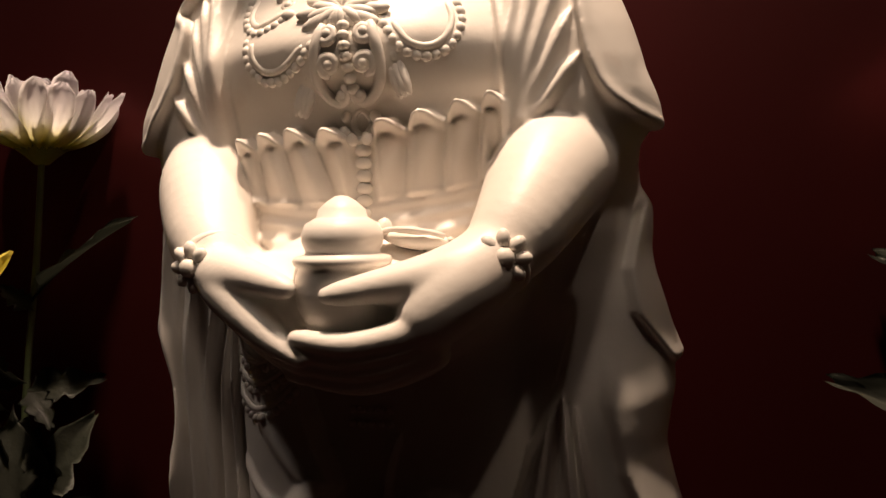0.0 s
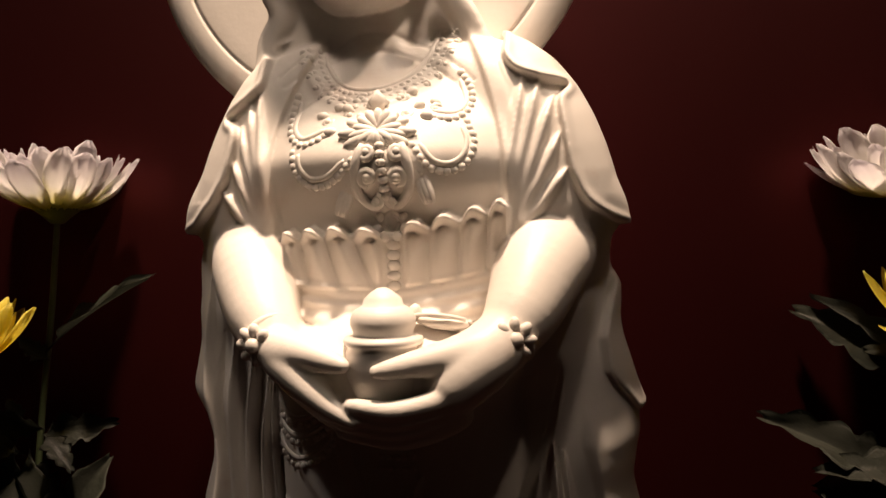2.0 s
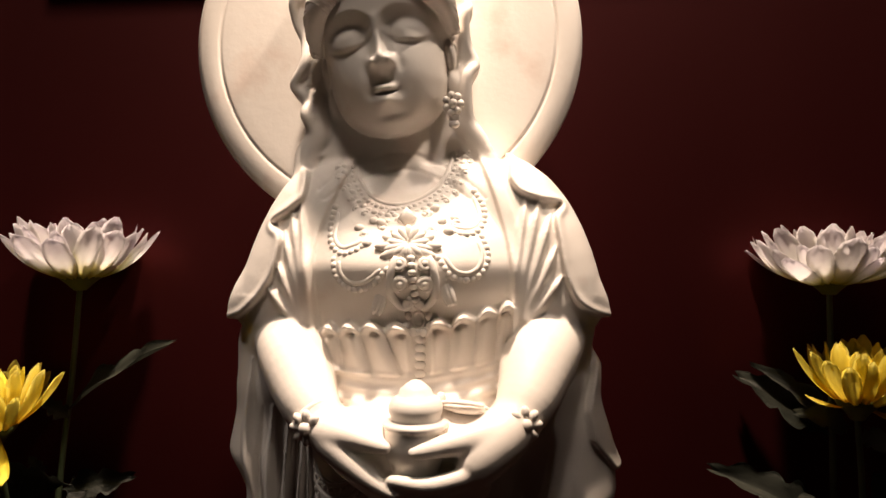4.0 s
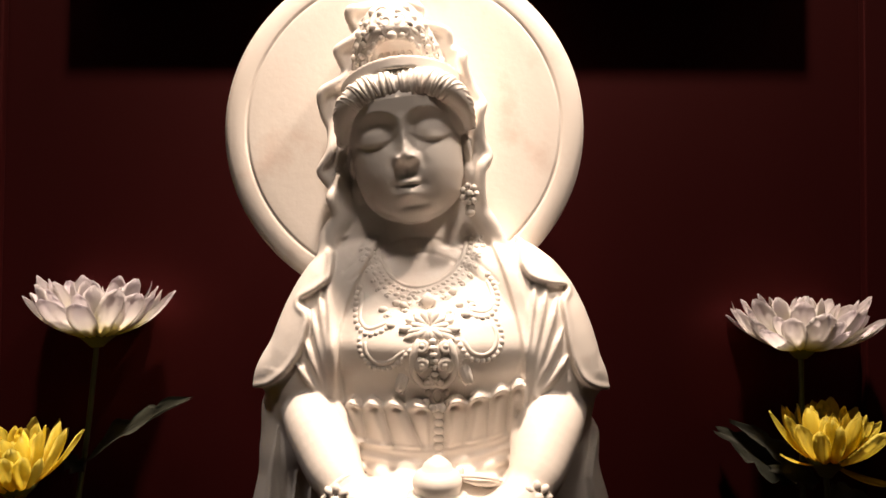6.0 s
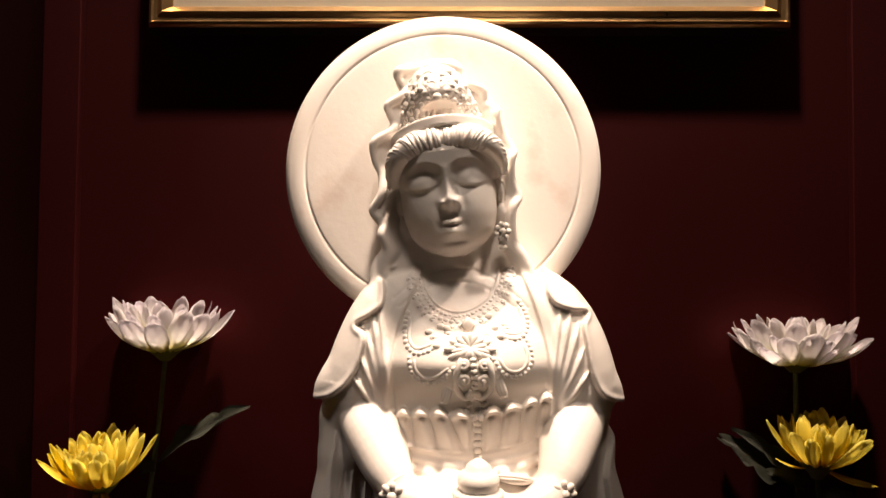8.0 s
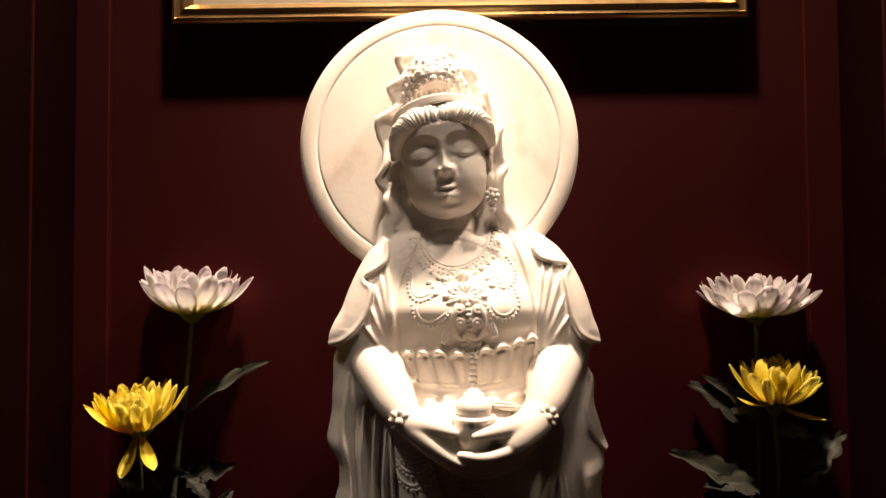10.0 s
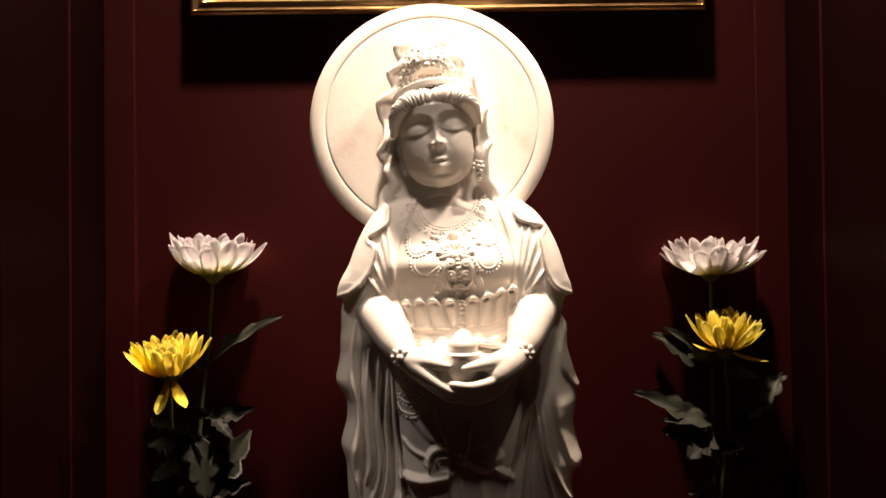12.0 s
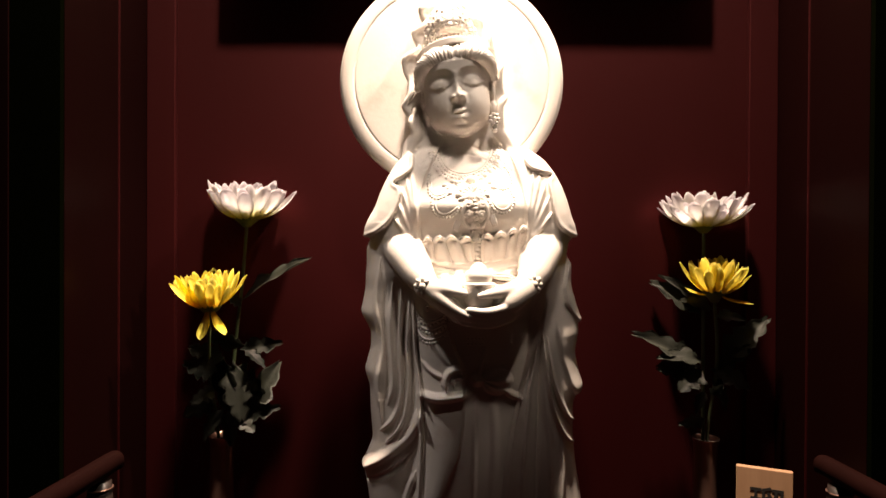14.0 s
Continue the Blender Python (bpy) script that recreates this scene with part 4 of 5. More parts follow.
# bracelets with a rosette
for c, axis_to, face in (((-0.0425, 0.2140, 0.3520), (0.65, -0.62, -0.45), (-0.22, -0.95, -0.1)), ((0.0530, 0.2150, 0.3530), (-0.62, -0.62, -0.48), (0.25, -0.95, 0.0))):
    c, ax, face = Vector(c), Vector(axis_to).normalized(), Vector(face).normalized()
    a, b = ax.orthogonal().normalized(), None
    b = ax.cross(a)
    path = [c + (a * math.cos(t) + b * math.sin(t)) * 0.0106 for t in np.linspace(0, 2 * math.pi, 30)]
    carve(*sweep([p[:] for p in path], 0.0019, 8))
    hub = c + face * 0.0108
    e1 = face.orthogonal().normalized()
    e2 = face.cross(e1)
    basis = np.array([e1[:], e2[:], face[:]]).T
    carve((BALL_V * (0.0033, 0.0033, 0.0026)) @ basis.T + np.array((hub + face * 0.0014)[:]), BALL_F)
    for k in range(8):
        t = k * math.pi / 4
        way = e1 * math.cos(t) + e2 * math.sin(t)
        local = np.array([way[:], face.cross(way)[:], face[:]]).T
        carve((BALL_V * (0.0032, 0.0022, 0.0020)) @ local.T + np.array((hub + way * 0.0056)[:]), BALL_F)
# garlands on the skirt
for z0, drop in ((0.3205, 0.0085), (0.3135, 0.0092), (0.3045, 0.0098)):
    pts = [(-0.0510, z0 - 0.001), (-0.0470, z0 - drop * 0.75), (-0.0385, z0 - drop), (-0.0290, z0 - drop * 0.62), (-0.0220, z0 + 0.001)]
    bead_row(pts, 0.0018, 0.0031, 0.15)
    cord([(u, z + 0.0033) for u, z in pts], 0.0012, 0.3)
curl(-0.0415, 0.3275, 0.0030, 0.0013, 0.4, 1, 1.3, 0.2)
for k in range(5):
    for z in (0.2985, 0.2935):
        bead((-0.003 + 0.0035 * k, on(-0.003 + 0.0035 * k, z) - 0.0004, z), (0.0016, 0.0012, 0.0013))
# ear pendant
for a in np.linspace(0, 2 * math.pi, 8)[:-1]:
    bead((0.0220 + 0.0038 * math.cos(a), 0.2475, 0.5105 + 0.0046 * math.sin(a)), (0.0022, 0.0022, 0.0022))
bead((0.0220, 0.2462, 0.5105), (0.0024, 0.0024, 0.0024))
for z in (0.5035, 0.5000):
    bead((0.0225, 0.2490, z), (0.0030, 0.0024, 0.0024))
# locks of hair wound over the roll, parted in the middle
def lock_over_roll(start, side, size):
    path = []
    for t in np.linspace(0, 1, 12):
        run = start + side * (0.0120 * min(1, 0.12 + abs(start) / 0.016) * t + 0.0012 * math.sin(t * 5 + start * 900))
        c = roll_at(run)
        ahead = roll_at(run + 0.002) - roll_at(run - 0.002)
        out = np.array((-ahead[1], ahead[0], 0.0))
        out /= np.linalg.norm(out) + 1e-9
        phi = radians(-105 + 265 * t)
        r = roll_size(run) - 0.0001
        path.append(from_head(*(c + r * (math.cos(phi) * np.array((0, 0, 1.0)) + math.sin(phi) * out))))
    carve(*sweep(path, size * np.interp(np.arange(12), (0, 2, 9, 11), (0.5, 1, 1, 0.6)), 7))


for side in (-1, 1):
    for k in range(int(ARCH_RUN[-4] / 0.00185)):
        lock_over_roll(side * (0.0006 + 0.00185 * k + random.uniform(-0.0003, 0.0003)), side, random.uniform(0.0011, 0.0017))


def at_crown(p, q):
    a = from_head(p, q - 0.0045, 0)
    return a[0], a[2]


# crown relief: gems over the hollow, scrolls at its sides, leaves spreading above
for k in range(7):
    a = math.pi * (0.14 + 0.72 * k / 6)
    u, z = at_crown(0.0150 * math.cos(a), 0.0590 + 0.0112 * math.sin(a))
    r = 0.0024 if k == 3 else 0.0019
    bead((u, on(u, z) + 0.0002, z), (r, 0.0016, r))
u, z = at_crown(0, 0.0695)
bead((u, on(u, z) - 0.0004, z), (0.0030, 0.0022, 0.0026))
# a small flower of upright petals in the hollow
for p in (-0.0080, -0.0040, 0.0, 0.0040, 0.0080):
    u, z = at_crown(p, 0.0605 - 12 * p * p)
    bead((u, on(u, z), z), (0.0018, 0.0015, 0.0042))
for sign in (-1, 1):
    lines = (((0.0150, 0.0575), (0.0135, 0.0635), (0.0075, 0.0690), (0.0020, 0.0705)), ((0.0185, 0.0580), (0.0180, 0.0650), (0.0120, 0.0720), (0.0050, 0.0745)),
             ((0.0010, 0.0715), (0.0055, 0.0770), (0.0075, 0.0830)), ((0.0215, 0.0575), (0.0215, 0.0630), (0.0175, 0.0700), (0.0120, 0.0765)), ((0.0090, 0.0745), (0.0100, 0.0800), (0.0060, 0.0860)))
    for line in lines:
        cord([at_crown(sign * p, q) for p, q in line], 0.0018, -0.40, ends=0.5)
    for p, q, w in ((0.0165, 0.0680, 1), (0.0215, 0.0615, 1), (0.0110, 0.0755, -1), (0.0040, 0.0800, 1), (0.0245, 0.0570, -1), (0.0190, 0.0560, 1)):
        u, z = at_crown(sign * p, q)
        curl(u, z, 0.0027, 0.0013, 1.0 + 5 * p * 100, w * sign, 1.0, -0.4)
    # knobs in rows beside the hollow, and broad leaves opening above it
    for k, (p, q) in enumerate(((0.0175, 0.0590), (0.0220, 0.0600), (0.0260, 0.0585), (0.0185, 0.0640), (0.0230, 0.0655), (0.0160, 0.0690), (0.0205, 0.0700), (0.0150, 0.0745), (0.0185, 0.0765), (0.0095, 0.0760), (0.0130, 0.0800), (0.0050, 0.0835), (0.0095, 0.0865))):
        u, z = at_crown(sign * p, q)
        bead((u, on(u, z) - 0.0002, z), (0.0023 + 0.0003 * math.sin(5 * k), 0.0012, 0.0022 + 0.0003 * math.cos(3 * k)))
    for line in (((0.0010, 0.0730), (0.0040, 0.0765), (0.0062, 0.0810)), ((0.0030, 0.0725), (0.0080, 0.0735), (0.0125, 0.0715))):
        cord([at_crown(sign * p, q) for p, q in line], 0.0025, -0.30, ends=0.4)
rnd = random.Random(4)
for row in range(6):
    q = 0.0590 + 0.0066 * row
    reach = float(np.interp(q, (0.056, 0.070, 0.080, 0.090), (0.0255, 0.0215, 0.0165, 0.0110)))
    n = int(2 * reach / 0.0072)
    for k in range(n):
        p = -reach + 2 * reach * (k + 0.5 * (row % 2) + rnd.uniform(-0.2, 0.2)) / max(n - 0.5, 1)
        if abs(p) < 0.0145 and q < 0.0700:
            continue
        u, z = at_crown(p, q + rnd.uniform(-0.0008, 0.0008))
        y0 = float(on(u, z))
        if y0 < 0.264:
            a0, way = rnd.uniform(0, 6.3), rnd.choice((-1, 1))
            cord([(u + 0.0040 * f * math.cos(a0 + way * t), z + 0.0038 * f * math.sin(a0 + way * t)) for t, f in zip(np.linspace(0, 7.0, 11), np.linspace(1, 0.2, 11))], 0.0011, -0.25, ends=0.7)
# halo: a disc with a bevelled rim and an incised ring, joined to the back of the veil
halo = lathe([(0, -0.0070), (0.0900, -0.0070), (0.0970, -0.0070), (0.0983, -0.0068), (0.0990, -0.0056), (0.0997, -0.0068), (0.1010, -0.0070), (0.1040, -0.0069), (0.1100, -0.0061), (0.1140, -0.0030), (0.1148, 0.0010), (0.1125, 0.0050), (0.105, 0.006), (0, 0.006)], 120)
carve([(-0.0192 + 1.010 * v.co.x, 0.2920 + v.co.z + 0.07 * v.co.y, 0.5592 + 1.010 * v.co.y) for v in halo.verts], [tuple(v.index for v in f.verts) for f in (halo.verts.index_update(), halo.faces)[1]])
halo.free()

statue_data = bpy.data.meshes.new("statue")
statue_data.from_pydata(np.concatenate(CARVED_V), [], [f for group in CARVED_F for f in group])
statue_data.polygons.foreach_set("use_smooth", [True] * len(statue_data.polygons))
statue_data.materials.append(MARBLE)
statue_data.update()
statue = new("statue", statue_data)
statue.location = (CX, 0, 0)
tagged(statue, "white marble robed statue with round halo holding a covered jar", "statue")
plinth = tagged(new("plinth", mesh_of("plinth", box(CX - 0.094, CX + 0.094, 0.225, 0.325, 0.0, 0.1290, 0.004), LACQUER_DARK)), "dark red wooden plinth under the marble statue", "plinth")

# ---- framed picture above the statue ----
def picture_frame():
    x0, x1, z0, z1, yb = -0.3555, 0.1895, 0.691, 1.16, 0.3768
    root = thing("picture_frame", ((x0 + x1) / 2, yb, z0), "gilt-edged framed picture with cream paper hung on red wall", "picture frame")
    ox, oy, oz = (x0 + x1) / 2, yb, z0
    w, h = x1 - x0, z1 - z0

    def rail(name, length, turn, place):
        # moulding profile: (inwards, forward)
        prof = ((0, 0), (0, 0.0148), (0.0015, 0.0176), (0.0035, 0.0185), (0.005, 0.0170), (0.008, 0.0164), (0.0105, 0.0178), (0.0125, 0.0183), (0.014, 0.0168), (0.018, 0.0128), (0.019, 0.0115), (0.019, 0))
        bm = bmesh.new()
        ends = [[bm.verts.new((s * (length / 2 - a), -f, a)) for a, f in prof] for s in (-1, 1)]
        for i in range(len(prof) - 1):
            bm.faces.new((ends[0][i], ends[1][i], ends[1][i + 1], ends[0][i + 1]))
        bmesh.ops.recalc_face_normals(bm, faces=bm.faces)
        ob = part(name, bm, GOLD, root, "gilt wooden moulding")
        ob.matrix_basis = place @ pose(0, 0, 0, 0, turn, 0)

    rail("moulding", w, 0, pose(0, 0, 0))
    rail("moulding", w, 180, pose(0, 0, h))
    rail("moulding", h, 90, pose(-w / 2, 0, h / 2))
    rail("moulding", h, -90, pose(w / 2, 0, h / 2))
    part("outer_edge", box(-w / 2 - 0.002, w / 2 + 0.002, -0.0145, 0, -0.0024, -0.0005, 0.0006), BLACK_WOOD, root, "black lacquered outer edge")
    part("mat", box(-w / 2 + 0.017, w / 2 - 0.017, -0.010, -0.006, 0.017, h - 0.017), PAPER, root, "cream paper mount")


picture_frame()


# ---- flowers ----
def petal_mesh(name, length, width, cup, rise, mat, wave=0.0):
    """A spoon-shaped petal from the origin along y, hollow across and bending up by rise degrees along its length."""
    bm = bmesh.new()
    rows, cols = 11, 7
    grid = []
    y = z = 0.0
    for i in range(rows):
        s = i / (rows - 1)
        if i:
            bend = radians(rise) * (s - 0.05)
            y, z = y + length / (rows - 1) * math.cos(bend), z + length / (rows - 1) * math.sin(bend)
        half = width * (0.30 + 0.70 * math.sin(math.pi / 2 * min(1, s / 0.62)) ** 1.3) * (1 if s < 0.62 else math.sqrt(max(0.012, 1 - ((s - 0.62) / 0.385) ** 3.0)))
        line = []
        for j in range(cols):
            c = j / (cols - 1) * 2 - 1
            dip = cup * half * c * c + 0.05 * width * math.cos(c * 9) + wave * width * c * math.sin(4 * s)
            line.append(bm.verts.new((c * half, y - dip * math.sin(radians(rise) * s), z + dip * math.cos(radians(rise) * s))))
        grid.append(line)
    for a, b in zip(grid, grid[1:]):
        for j in range(cols - 1):
            bm.faces.new((a[j], a[j + 1], b[j + 1], b[j]))
    bmesh.ops.solidify(bm, geom=bm.faces[:], thickness=0.0003)
    return mesh_of(name, bm, mat, True)


def stem_part(root, points, r0, r1):
    path = spline(points, 10)
    part("stem", tube(path, np.linspace(r0, r1, len(path)), 10), STEM, root, smooth=True)


def leaf_mesh(name, length, width, bend, lobes, seed):
    """A lobed leaf from the origin along y with a sunken midrib, drooping to its tip."""
    rnd = random.Random(seed)
    bm = bmesh.new()
    rows, cols = 33, 9
    grid = []
    for i in range(rows):
        s = i / (rows - 1)
        env = width * math.sin(math.pi * (0.04 + 0.94 * s ** 0.75)) ** 0.75
        if s < 0.22:
            env *= 0.16 + 0.84 * (s / 0.22) ** 2
        cutting = 0.56 + 0.44 * abs(math.sin(math.pi * lobes * s + 0.4)) ** 0.8 + 0.05 * math.sin(41 * s)
        line = []
        for j in range(cols):
            c = j / (cols - 1) * 2 - 1
            half = env * (1 + (cutting - 1) * min(1, max(0, abs(c) - 0.2) / 0.5)) * (0.92 + 0.08 * rnd.random())
            x = c * half
            y = length * s + abs(c) * width * 0.22
            z = -bend * length * s * s + 0.16 * abs(x) + 0.05 * width * math.sin(14 * s + 3 * c) * abs(c)
            line.append(bm.verts.new((x, y, z)))
        grid.append(line)
    for a, b in zip(grid, grid[1:]):
        for j in range(cols - 1):
            bm.faces.new((a[j], a[j + 1], b[j + 1], b[j]))
    bmesh.ops.solidify(bm, geom=bm.faces[:], thickness=0.0006)
    return mesh_of(name, bm, LEAF, True)


LEAVES = [leaf_mesh("leaf", 0.060, 0.020, b, n, k) for k, (b, n) in enumerate(((0.15, 4.0), (0.5, 3.4), (0.3, 4.4), (0.8, 3.0)))]


def leaf_part(root, base, tip, roll, kind, size=1.0):
    """A leaf of the plant from base to tip (world), rolled about its length; size: its breadth."""
    base, tip = Vector(base), Vector(tip)
    ob = new("leaf", LEAVES[kind])
    ob.parent = root
    way = tip - base
    k = way.length / 0.060
    along = way.normalized()
    face = Vector((0.0, -0.90, 0.43))
    face = (face - along * face.dot(along)).normalized()
    turn = Matrix((along.cross(face), along, face)).transposed().to_4x4() @ Matrix.Rotation(roll, 4, "Y")
    ob.matrix_basis = Matrix.Translation(base - root.location) @ turn @ Matrix.Diagonal((k * size, k, k, 1))
    return ob


def bloom(root, at, rings, petals, seed, lean=(0, 0)):
    """Petals in rings round a flower's heart: (count, radius, rise, angle over the horizon, size)."""
    rnd = random.Random(seed)
    tip = pose(*(Vector(at) - root.location), lean[0], lean[1], 0)
    for count, radius, rise, lift, size in rings:
        start = rnd.random() * 6.3
        for k in range(count):
            a = start + (k + rnd.uniform(-0.28, 0.28)) * 2 * math.pi / count
            ob = new("petal", rnd.choice(petals))
            ob.parent = root
            up = radians(lift + rnd.uniform(-6, 6))
            m = Matrix.Rotation(a - math.pi / 2, 4, "Z") @ Matrix.Translation((0, radius, rise)) @ Matrix.Rotation(up, 4, "X") @ Matrix.Rotation(rnd.uniform(-0.3, 0.3), 4, "Y")
            ob.matrix_basis = tip @ m @ Matrix.Scale(size * rnd.uniform(0.88, 1.1), 4)


WHITE = [petal_mesh("petal", 0.051, 0.0076, c, u, WHITE_PETAL, n) for c, u, n in ((0.5, 62, 0.0), (0.6, 72, 0.08), (0.4, 54, -0.08))]
YELLOW = [petal_mesh("petal", 0.041, 0.0054, c, u, YELLOW_PETAL, n) for c, u, n in ((0.6, 60, 0.0), (0.8, 70, 0.1), (0.5, 44, -0.1))]


def calyx(root, at, r, deep):
    bm = lathe([(0, -deep), (0.004, -deep), (r * 0.5, -deep * 0.62), (r * 0.85, -deep * 0.22), (r, 0.001), (r * 0.9, 0.003), (0, 0.003)], 20)
    ob = part("calyx", bm, CALYX, root, "green calyx", True)
    ob.location = Vector(at) - root.location


def white_flower(foot, head, bends, seed, width, lean, leaves, lift=0):
    root = thing("white_chrysanthemum", foot, "white silk chrysanthemum with lilac-tinged petals in a vase", "flower", "white chrysanthemums")
    stem_part(root, [Vector(p) - root.location for p in (foot, *bends, (head[0], head[1], head[2] - 0.004))], 0.0022, 0.0019)
    calyx(root, (head[0], head[1], head[2] + 0.004), 0.017, 0.012)
    k = width / 0.104
    bloom(root, head, ((22, 0.006, 0.000, 10 + lift, 1.08 * k), (18, 0.005, 0.002, 20 + lift, 0.98 * k), (10, 0.004, 0.004, 36 + lift, 0.80 * k), (7, 0.002, 0.005, 54, 0.62 * k)), WHITE, seed, lean)
    for spec in leaves:
        leaf_part(root, *spec)
    return root


def yellow_flower(foot, head, bends, seed, width, lean, leaves, hanging, lift=0):
    root = thing("yellow_chrysanthemum", foot, "yellow silk chrysanthemum with two drooping petals in a vase", "flower", "yellow chrysanthemums")
    stem_part(root, [Vector(p) - root.location for p in (foot, *bends, (head[0], head[1], head[2] - 0.004))], 0.0021, 0.0018)
    calyx(root, (head[0], head[1], head[2] + 0.003), 0.013, 0.011)
    k = width / 0.086
    bloom(root, head, ((16, 0.006, 0.000, 18 + lift, 1.04 * k), (15, 0.006, 0.002, 30 + lift, 1.00 * k), (13, 0.005, 0.003, 42 + lift, 0.90 * k), (11, 0.004, 0.004, 54 + lift / 2, 0.76 * k), (9, 0.002, 0.005, 66, 0.60 * k)), YELLOW, seed, lean)
    for side, drop, size in hanging:
        ob = new("petal", YELLOW[2])
        ob.parent = root
        ob.matrix_basis = pose(*(Vector(head) - root.location)) @ Matrix.Rotation(radians(side), 4, "Z") @ Matrix.Translation((0, 0.006, 0.0)) @ Matrix.Rotation(radians(drop), 4, "X") @ Matrix.Scale(size, 4)
    for spec in leaves:
        leaf_part(root, *spec)
    return root


def vase(x, y):
    root = thing("vase", (x, y, 0), "slender dark bronze vase with a narrow neck", "vase", "altar vases")
    part("body", lathe([(0, 0), (0.030, 0), (0.031, 0.004), (0.026, 0.010), (0.017, 0.022), (0.020, 0.040), (0.0185, 0.056), (0.0152, 0.076), (0.0134, 0.098), (0.0126, 0.125), (0.0124, 0.150), (0.0130, 0.166), (0.0146, 0.1722),
                        (0.0154, 0.1735), (0.0145, 0.1732), (0.0118, 0.1672), (0.0105, 0.153), (0.0100, 0.130), (0.0100, 0.09), (0, 0.09)], 48), BRONZE, root, smooth=True)
    part("rim", tube([(0.0151 * math.cos(a), 0.0151 * math.sin(a), 0.1736) for a in np.linspace(0, 2 * math.pi, 49)], 0.0006, 6), STEEL, root, "worn shiny rim", True)
    return root


VL, VR = (-0.3555, 0.345), (0.188, 0.345)
vase(*VL)
vase(*VR)
white_flower((VL[0] + 0.004, VL[1], 0.100), (-0.3310, 0.354, 0.415), ((-0.3500, 0.346, 0.172), (-0.341, 0.348, 0.28), (-0.335, 0.351, 0.345)), 3, 0.107, (2, 2), (
    ((-0.3410, 0.348, 0.319), (-0.2685, 0.336, 0.3790), -0.75, 0, 0.50),))
yellow_flower((VL[0] - 0.002, VL[1] - 0.004, 0.100), (-0.3550, 0.304, 0.319), ((-0.3575, 0.340, 0.172), (-0.364, 0.330, 0.25)), 5, 0.090, (4, -5), (
    ((-0.3233, 0.335, 0.2756), (-0.3627, 0.312, 0.2846), -0.85, 1, 0.75),
    ((-0.3470, 0.340, 0.2567), (-0.3856, 0.330, 0.2726), -0.30, 0, 1.00),
    ((-0.3532, 0.334, 0.2472), (-0.3816, 0.312, 0.2564), -0.55, 2, 1.25),
    ((-0.3501, 0.336, 0.2655), (-0.3522, 0.310, 0.2161), 0.25, 3, 1.00),
    ((-0.3419, 0.338, 0.2626), (-0.3243, 0.314, 0.2013), -0.25, 0, 0.85),
    ((-0.3470, 0.340, 0.2536), (-0.3114, 0.320, 0.2270), 0.35, 2, 1.10),
    ((-0.3369, 0.342, 0.2694), (-0.2966, 0.334, 0.2782), 0.30, 1, 0.85),
    ((-0.3299, 0.336, 0.2717), (-0.3020, 0.322, 0.2618), -0.70, 2, 0.80),
    ((-0.3249, 0.336, 0.2059), (-0.2986, 0.314, 0.2380), 0.55, 3, 1.15),
    ((-0.3553, 0.340, 0.2149), (-0.3903, 0.326, 0.2023), 0.15, 0, 1.10),
    ((-0.3568, 0.337, 0.2293), (-0.3765, 0.316, 0.2182), -0.35, 2, 1.00),
    ((-0.3476, 0.336, 0.2071), (-0.3683, 0.314, 0.1862), 0.30, 1, 0.95),
    ((-0.3413, 0.336, 0.2059), (-0.3383, 0.312, 0.1856), -0.10, 3, 1.20),
    ((-0.3369, 0.338, 0.2010), (-0.2990, 0.320, 0.2063), 0.45, 1, 0.95),
    ((-0.3391, 0.337, 0.1994), (-0.3132, 0.318, 0.1875), -0.40, 0, 1.00),
    ((-0.3477, 0.340, 0.2773), (-0.3532, 0.334, 0.2930), 0.30, 0, 1.00),
    ((-0.3337, 0.348, 0.3164), (-0.3451, 0.336, 0.3325), 0.20, 2, 0.90)), ((184, -66, 1.0), (222, -58, 1.0)))
white_flower((VR[0] - 0.003, VR[1] + 0.003, 0.100), (0.1885, 0.357, 0.411), ((0.1860, 0.348, 0.172), (0.187, 0.352, 0.28), (0.188, 0.355, 0.35)), 14, 0.106, (3, -2), (
    ((0.1824, 0.345, 0.2495), (0.1210, 0.328, 0.3000), 0.45, 2, 0.62),
    ((0.1837, 0.345, 0.2539), (0.1338, 0.330, 0.2542), -0.35, 0, 0.95),
    ((0.1864, 0.352, 0.3084), (0.1460, 0.346, 0.3520), 0.15, 1, 0.85),
    ((0.1852, 0.352, 0.3148), (0.1660, 0.340, 0.3560), 0.45, 3, 0.70)), -11)
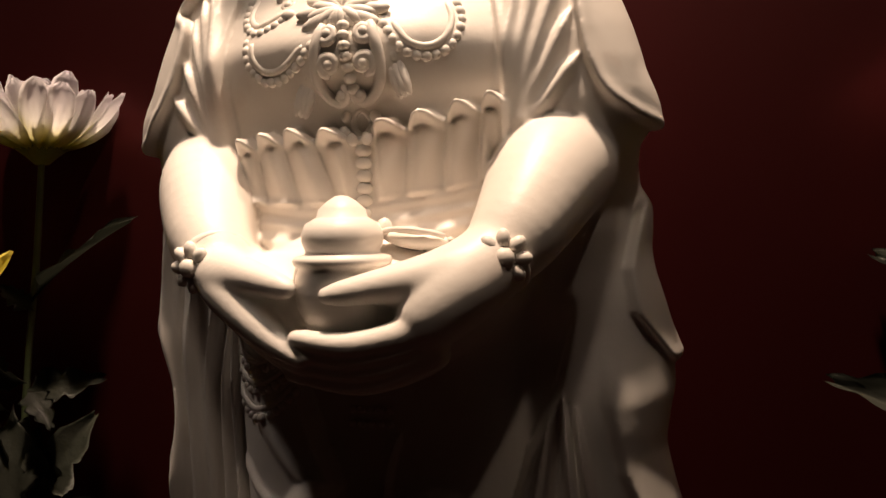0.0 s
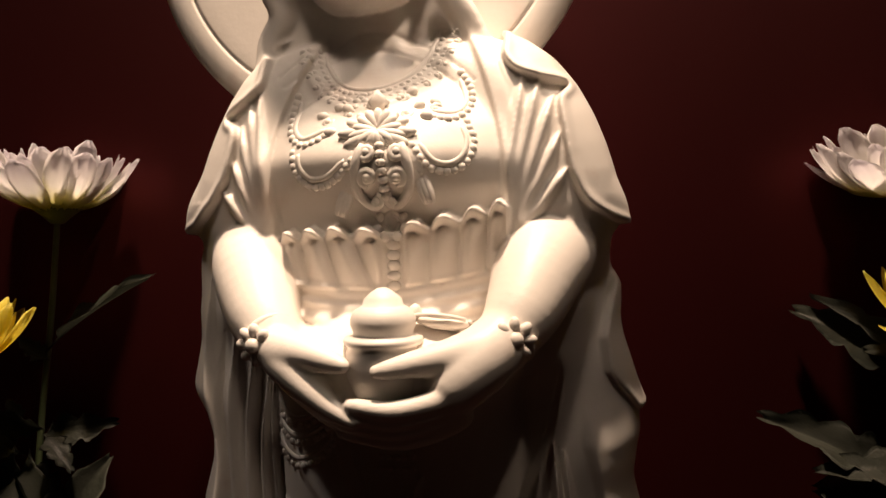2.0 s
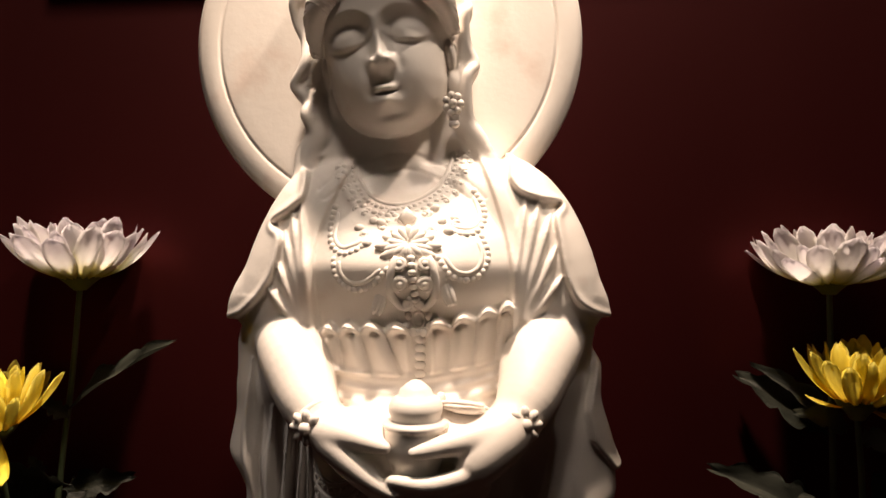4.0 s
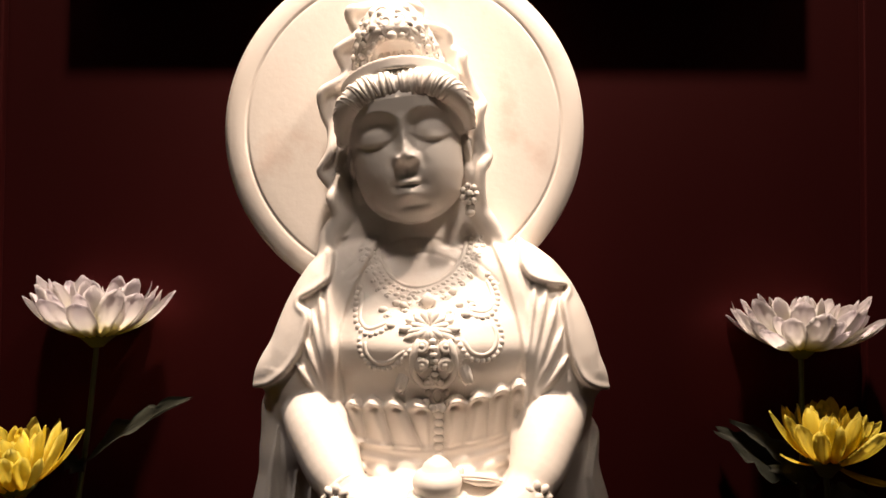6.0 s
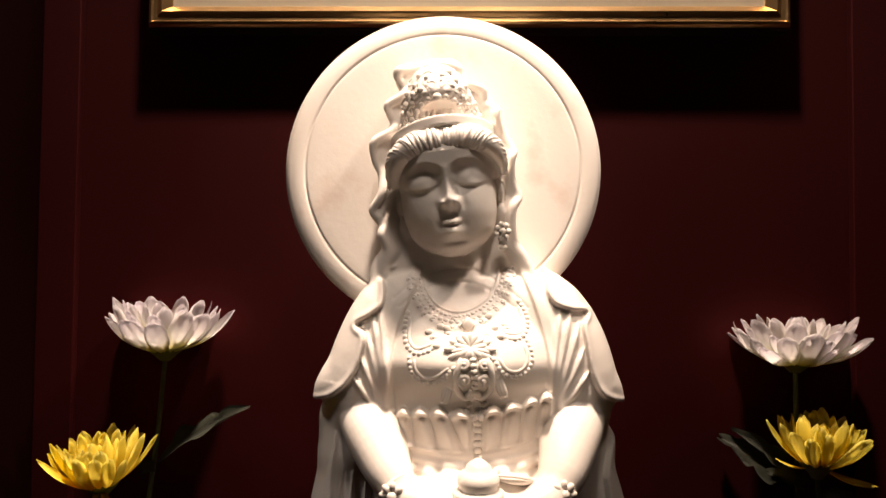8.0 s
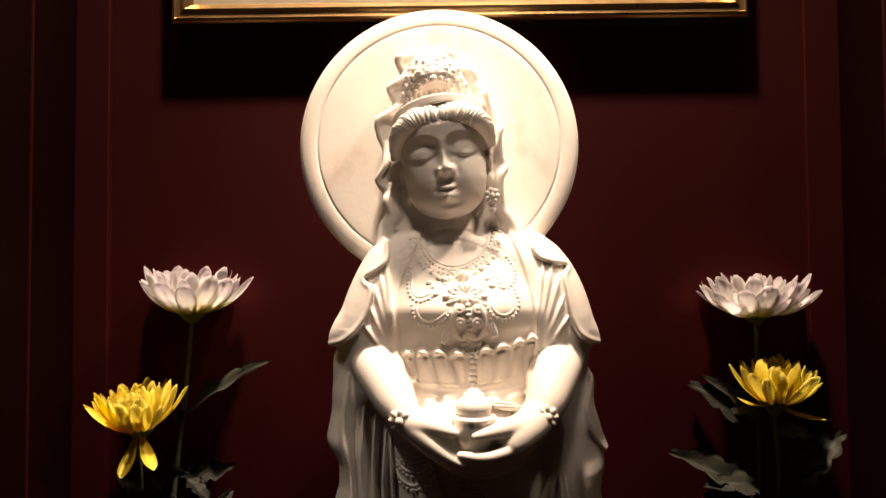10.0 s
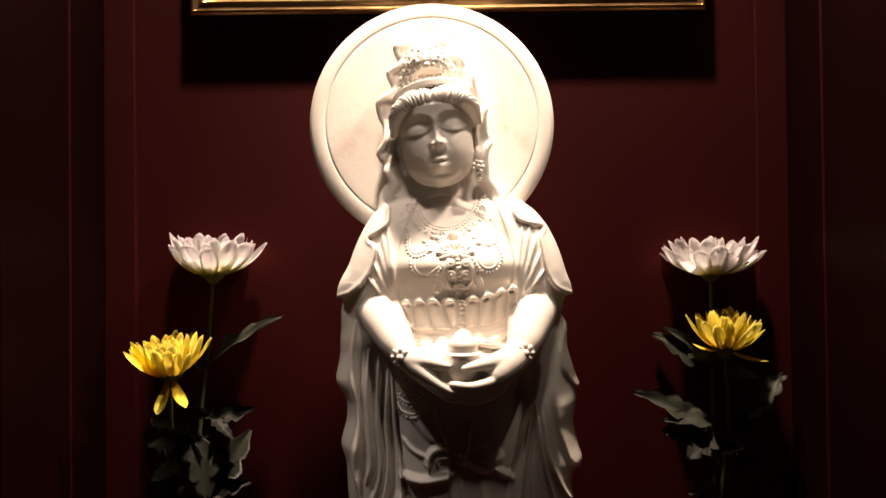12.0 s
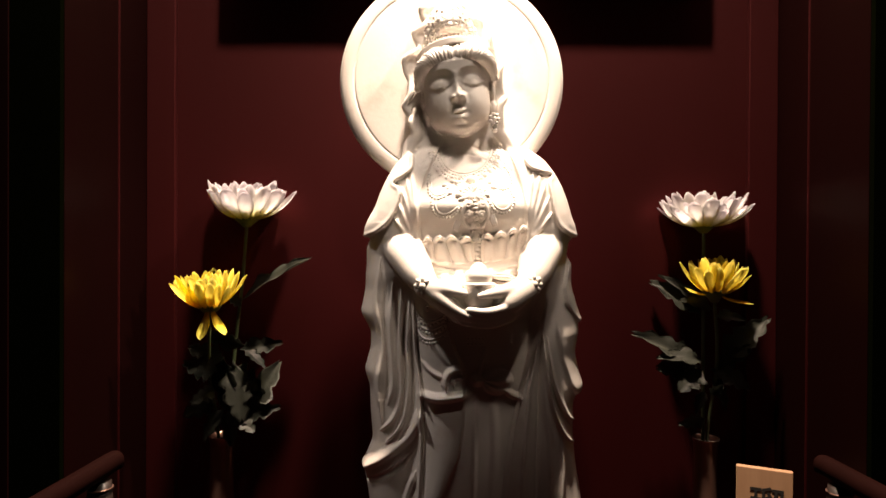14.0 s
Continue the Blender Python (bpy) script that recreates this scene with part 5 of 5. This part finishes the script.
yellow_flower((VR[0] + 0.004, VR[1] - 0.003, 0.100), (0.1885, 0.326, 0.335), ((0.1885, 0.343, 0.172), (0.196, 0.336, 0.26)), 12, 0.089, (2, 4), (
    ((0.1960, 0.338, 0.2589), (0.2393, 0.318, 0.3097), -0.15, 2, 0.72),
    ((0.1935, 0.338, 0.2564), (0.2255, 0.320, 0.2779), 0.45, 0, 0.85),
    ((0.1859, 0.338, 0.2527), (0.2277, 0.322, 0.2460), -0.30, 1, 1.15),
    ((0.1813, 0.336, 0.2593), (0.1519, 0.318, 0.2819), 0.60, 3, 1.00),
    ((0.1826, 0.336, 0.2531), (0.1500, 0.316, 0.2363), 0.25, 0, 1.15),
    ((0.1893, 0.340, 0.2473), (0.2097, 0.326, 0.2158), -0.50, 2, 1.00),
    ((0.1847, 0.338, 0.2290), (0.1683, 0.322, 0.2155), 0.50, 1, 0.80),
    ((0.1876, 0.336, 0.2233), (0.1938, 0.318, 0.2359), 0.30, 0, 0.90),
    ((0.1867, 0.340, 0.1962), (0.1586, 0.326, 0.1938), -0.30, 2, 0.90),
    ((0.1952, 0.342, 0.3095), (0.2122, 0.326, 0.3186), -0.50, 3, 1.20),
    ((0.1939, 0.342, 0.3170), (0.1681, 0.328, 0.3343), 0.30, 1, 1.00)), ((100, -6, 0.75), (222, -32, 0.80), (244, -36, 0.85)), 6)


# ---- wooden tablet with brush writing ----
def tablet():
    root = thing("wooden_tablet", (0.2020, 0.300, 0.0), "pale wooden tablet with a brushed black character on altar", "tablet")
    root.matrix_basis = pose(0.2020, 0.300, 0.0, 0, 0, -25)
    part("board", box(0, 0.0530, 0, 0.008, 0, 0.1575, 0.0008), PINE, root)
    glyph = bpy.data.curves.new("character", "FONT")
    glyph.body, glyph.size, glyph.extrude, glyph.align_x = "瑠", 0.034, 0.0002, "CENTER"
    glyph.offset = 0.0004
    glyph.materials.append(INK)
    mark = new("character", glyph)
    mark.parent = root
    mark.matrix_basis = pose(0.0290, -0.0004, 0.1110, 90, 0, 0)
    tagged(mark, "black brushed character")


tablet()


# ---- turned rails beside the altar ----
def armrest(sign):
    x = CX - 0.006 + sign * 0.275
    root = thing("armrest", (x, 0.115, 0), "dark red round wooden armrest on a black post", "armrest", "armrests at the altar")
    path = [(0, 0.004, 0.2185), (0, 0.0, 0.2195), (0, -0.05, 0.2205), (0, -0.12, 0.2225), (0, -0.20, 0.2250)]
    part("bar", tube(spline(path, 8), [0.0055] + [0.0078] * 32, 20), RAIL, root, smooth=True)
    part("post", lathe([(0, 0.0), (0.012, 0.0), (0.012, 0.004), (0.0075, 0.012), (0.0065, 0.10), (0.0085, 0.17), (0.0095, 0.190), (0.008, 0.2110), (0, 0.2110)], 24), BLACK_WOOD, root, "black post", True).location = (0, -0.016, 0)
    part("ring", tube([(0.0088 * math.cos(a), -0.016 + 0.0088 * math.sin(a), 0.2060) for a in np.linspace(0, 2 * math.pi, 33)], 0.0007, 6), BRONZE, root, "thin dull metal ring", True)


armrest(-1)
armrest(1)
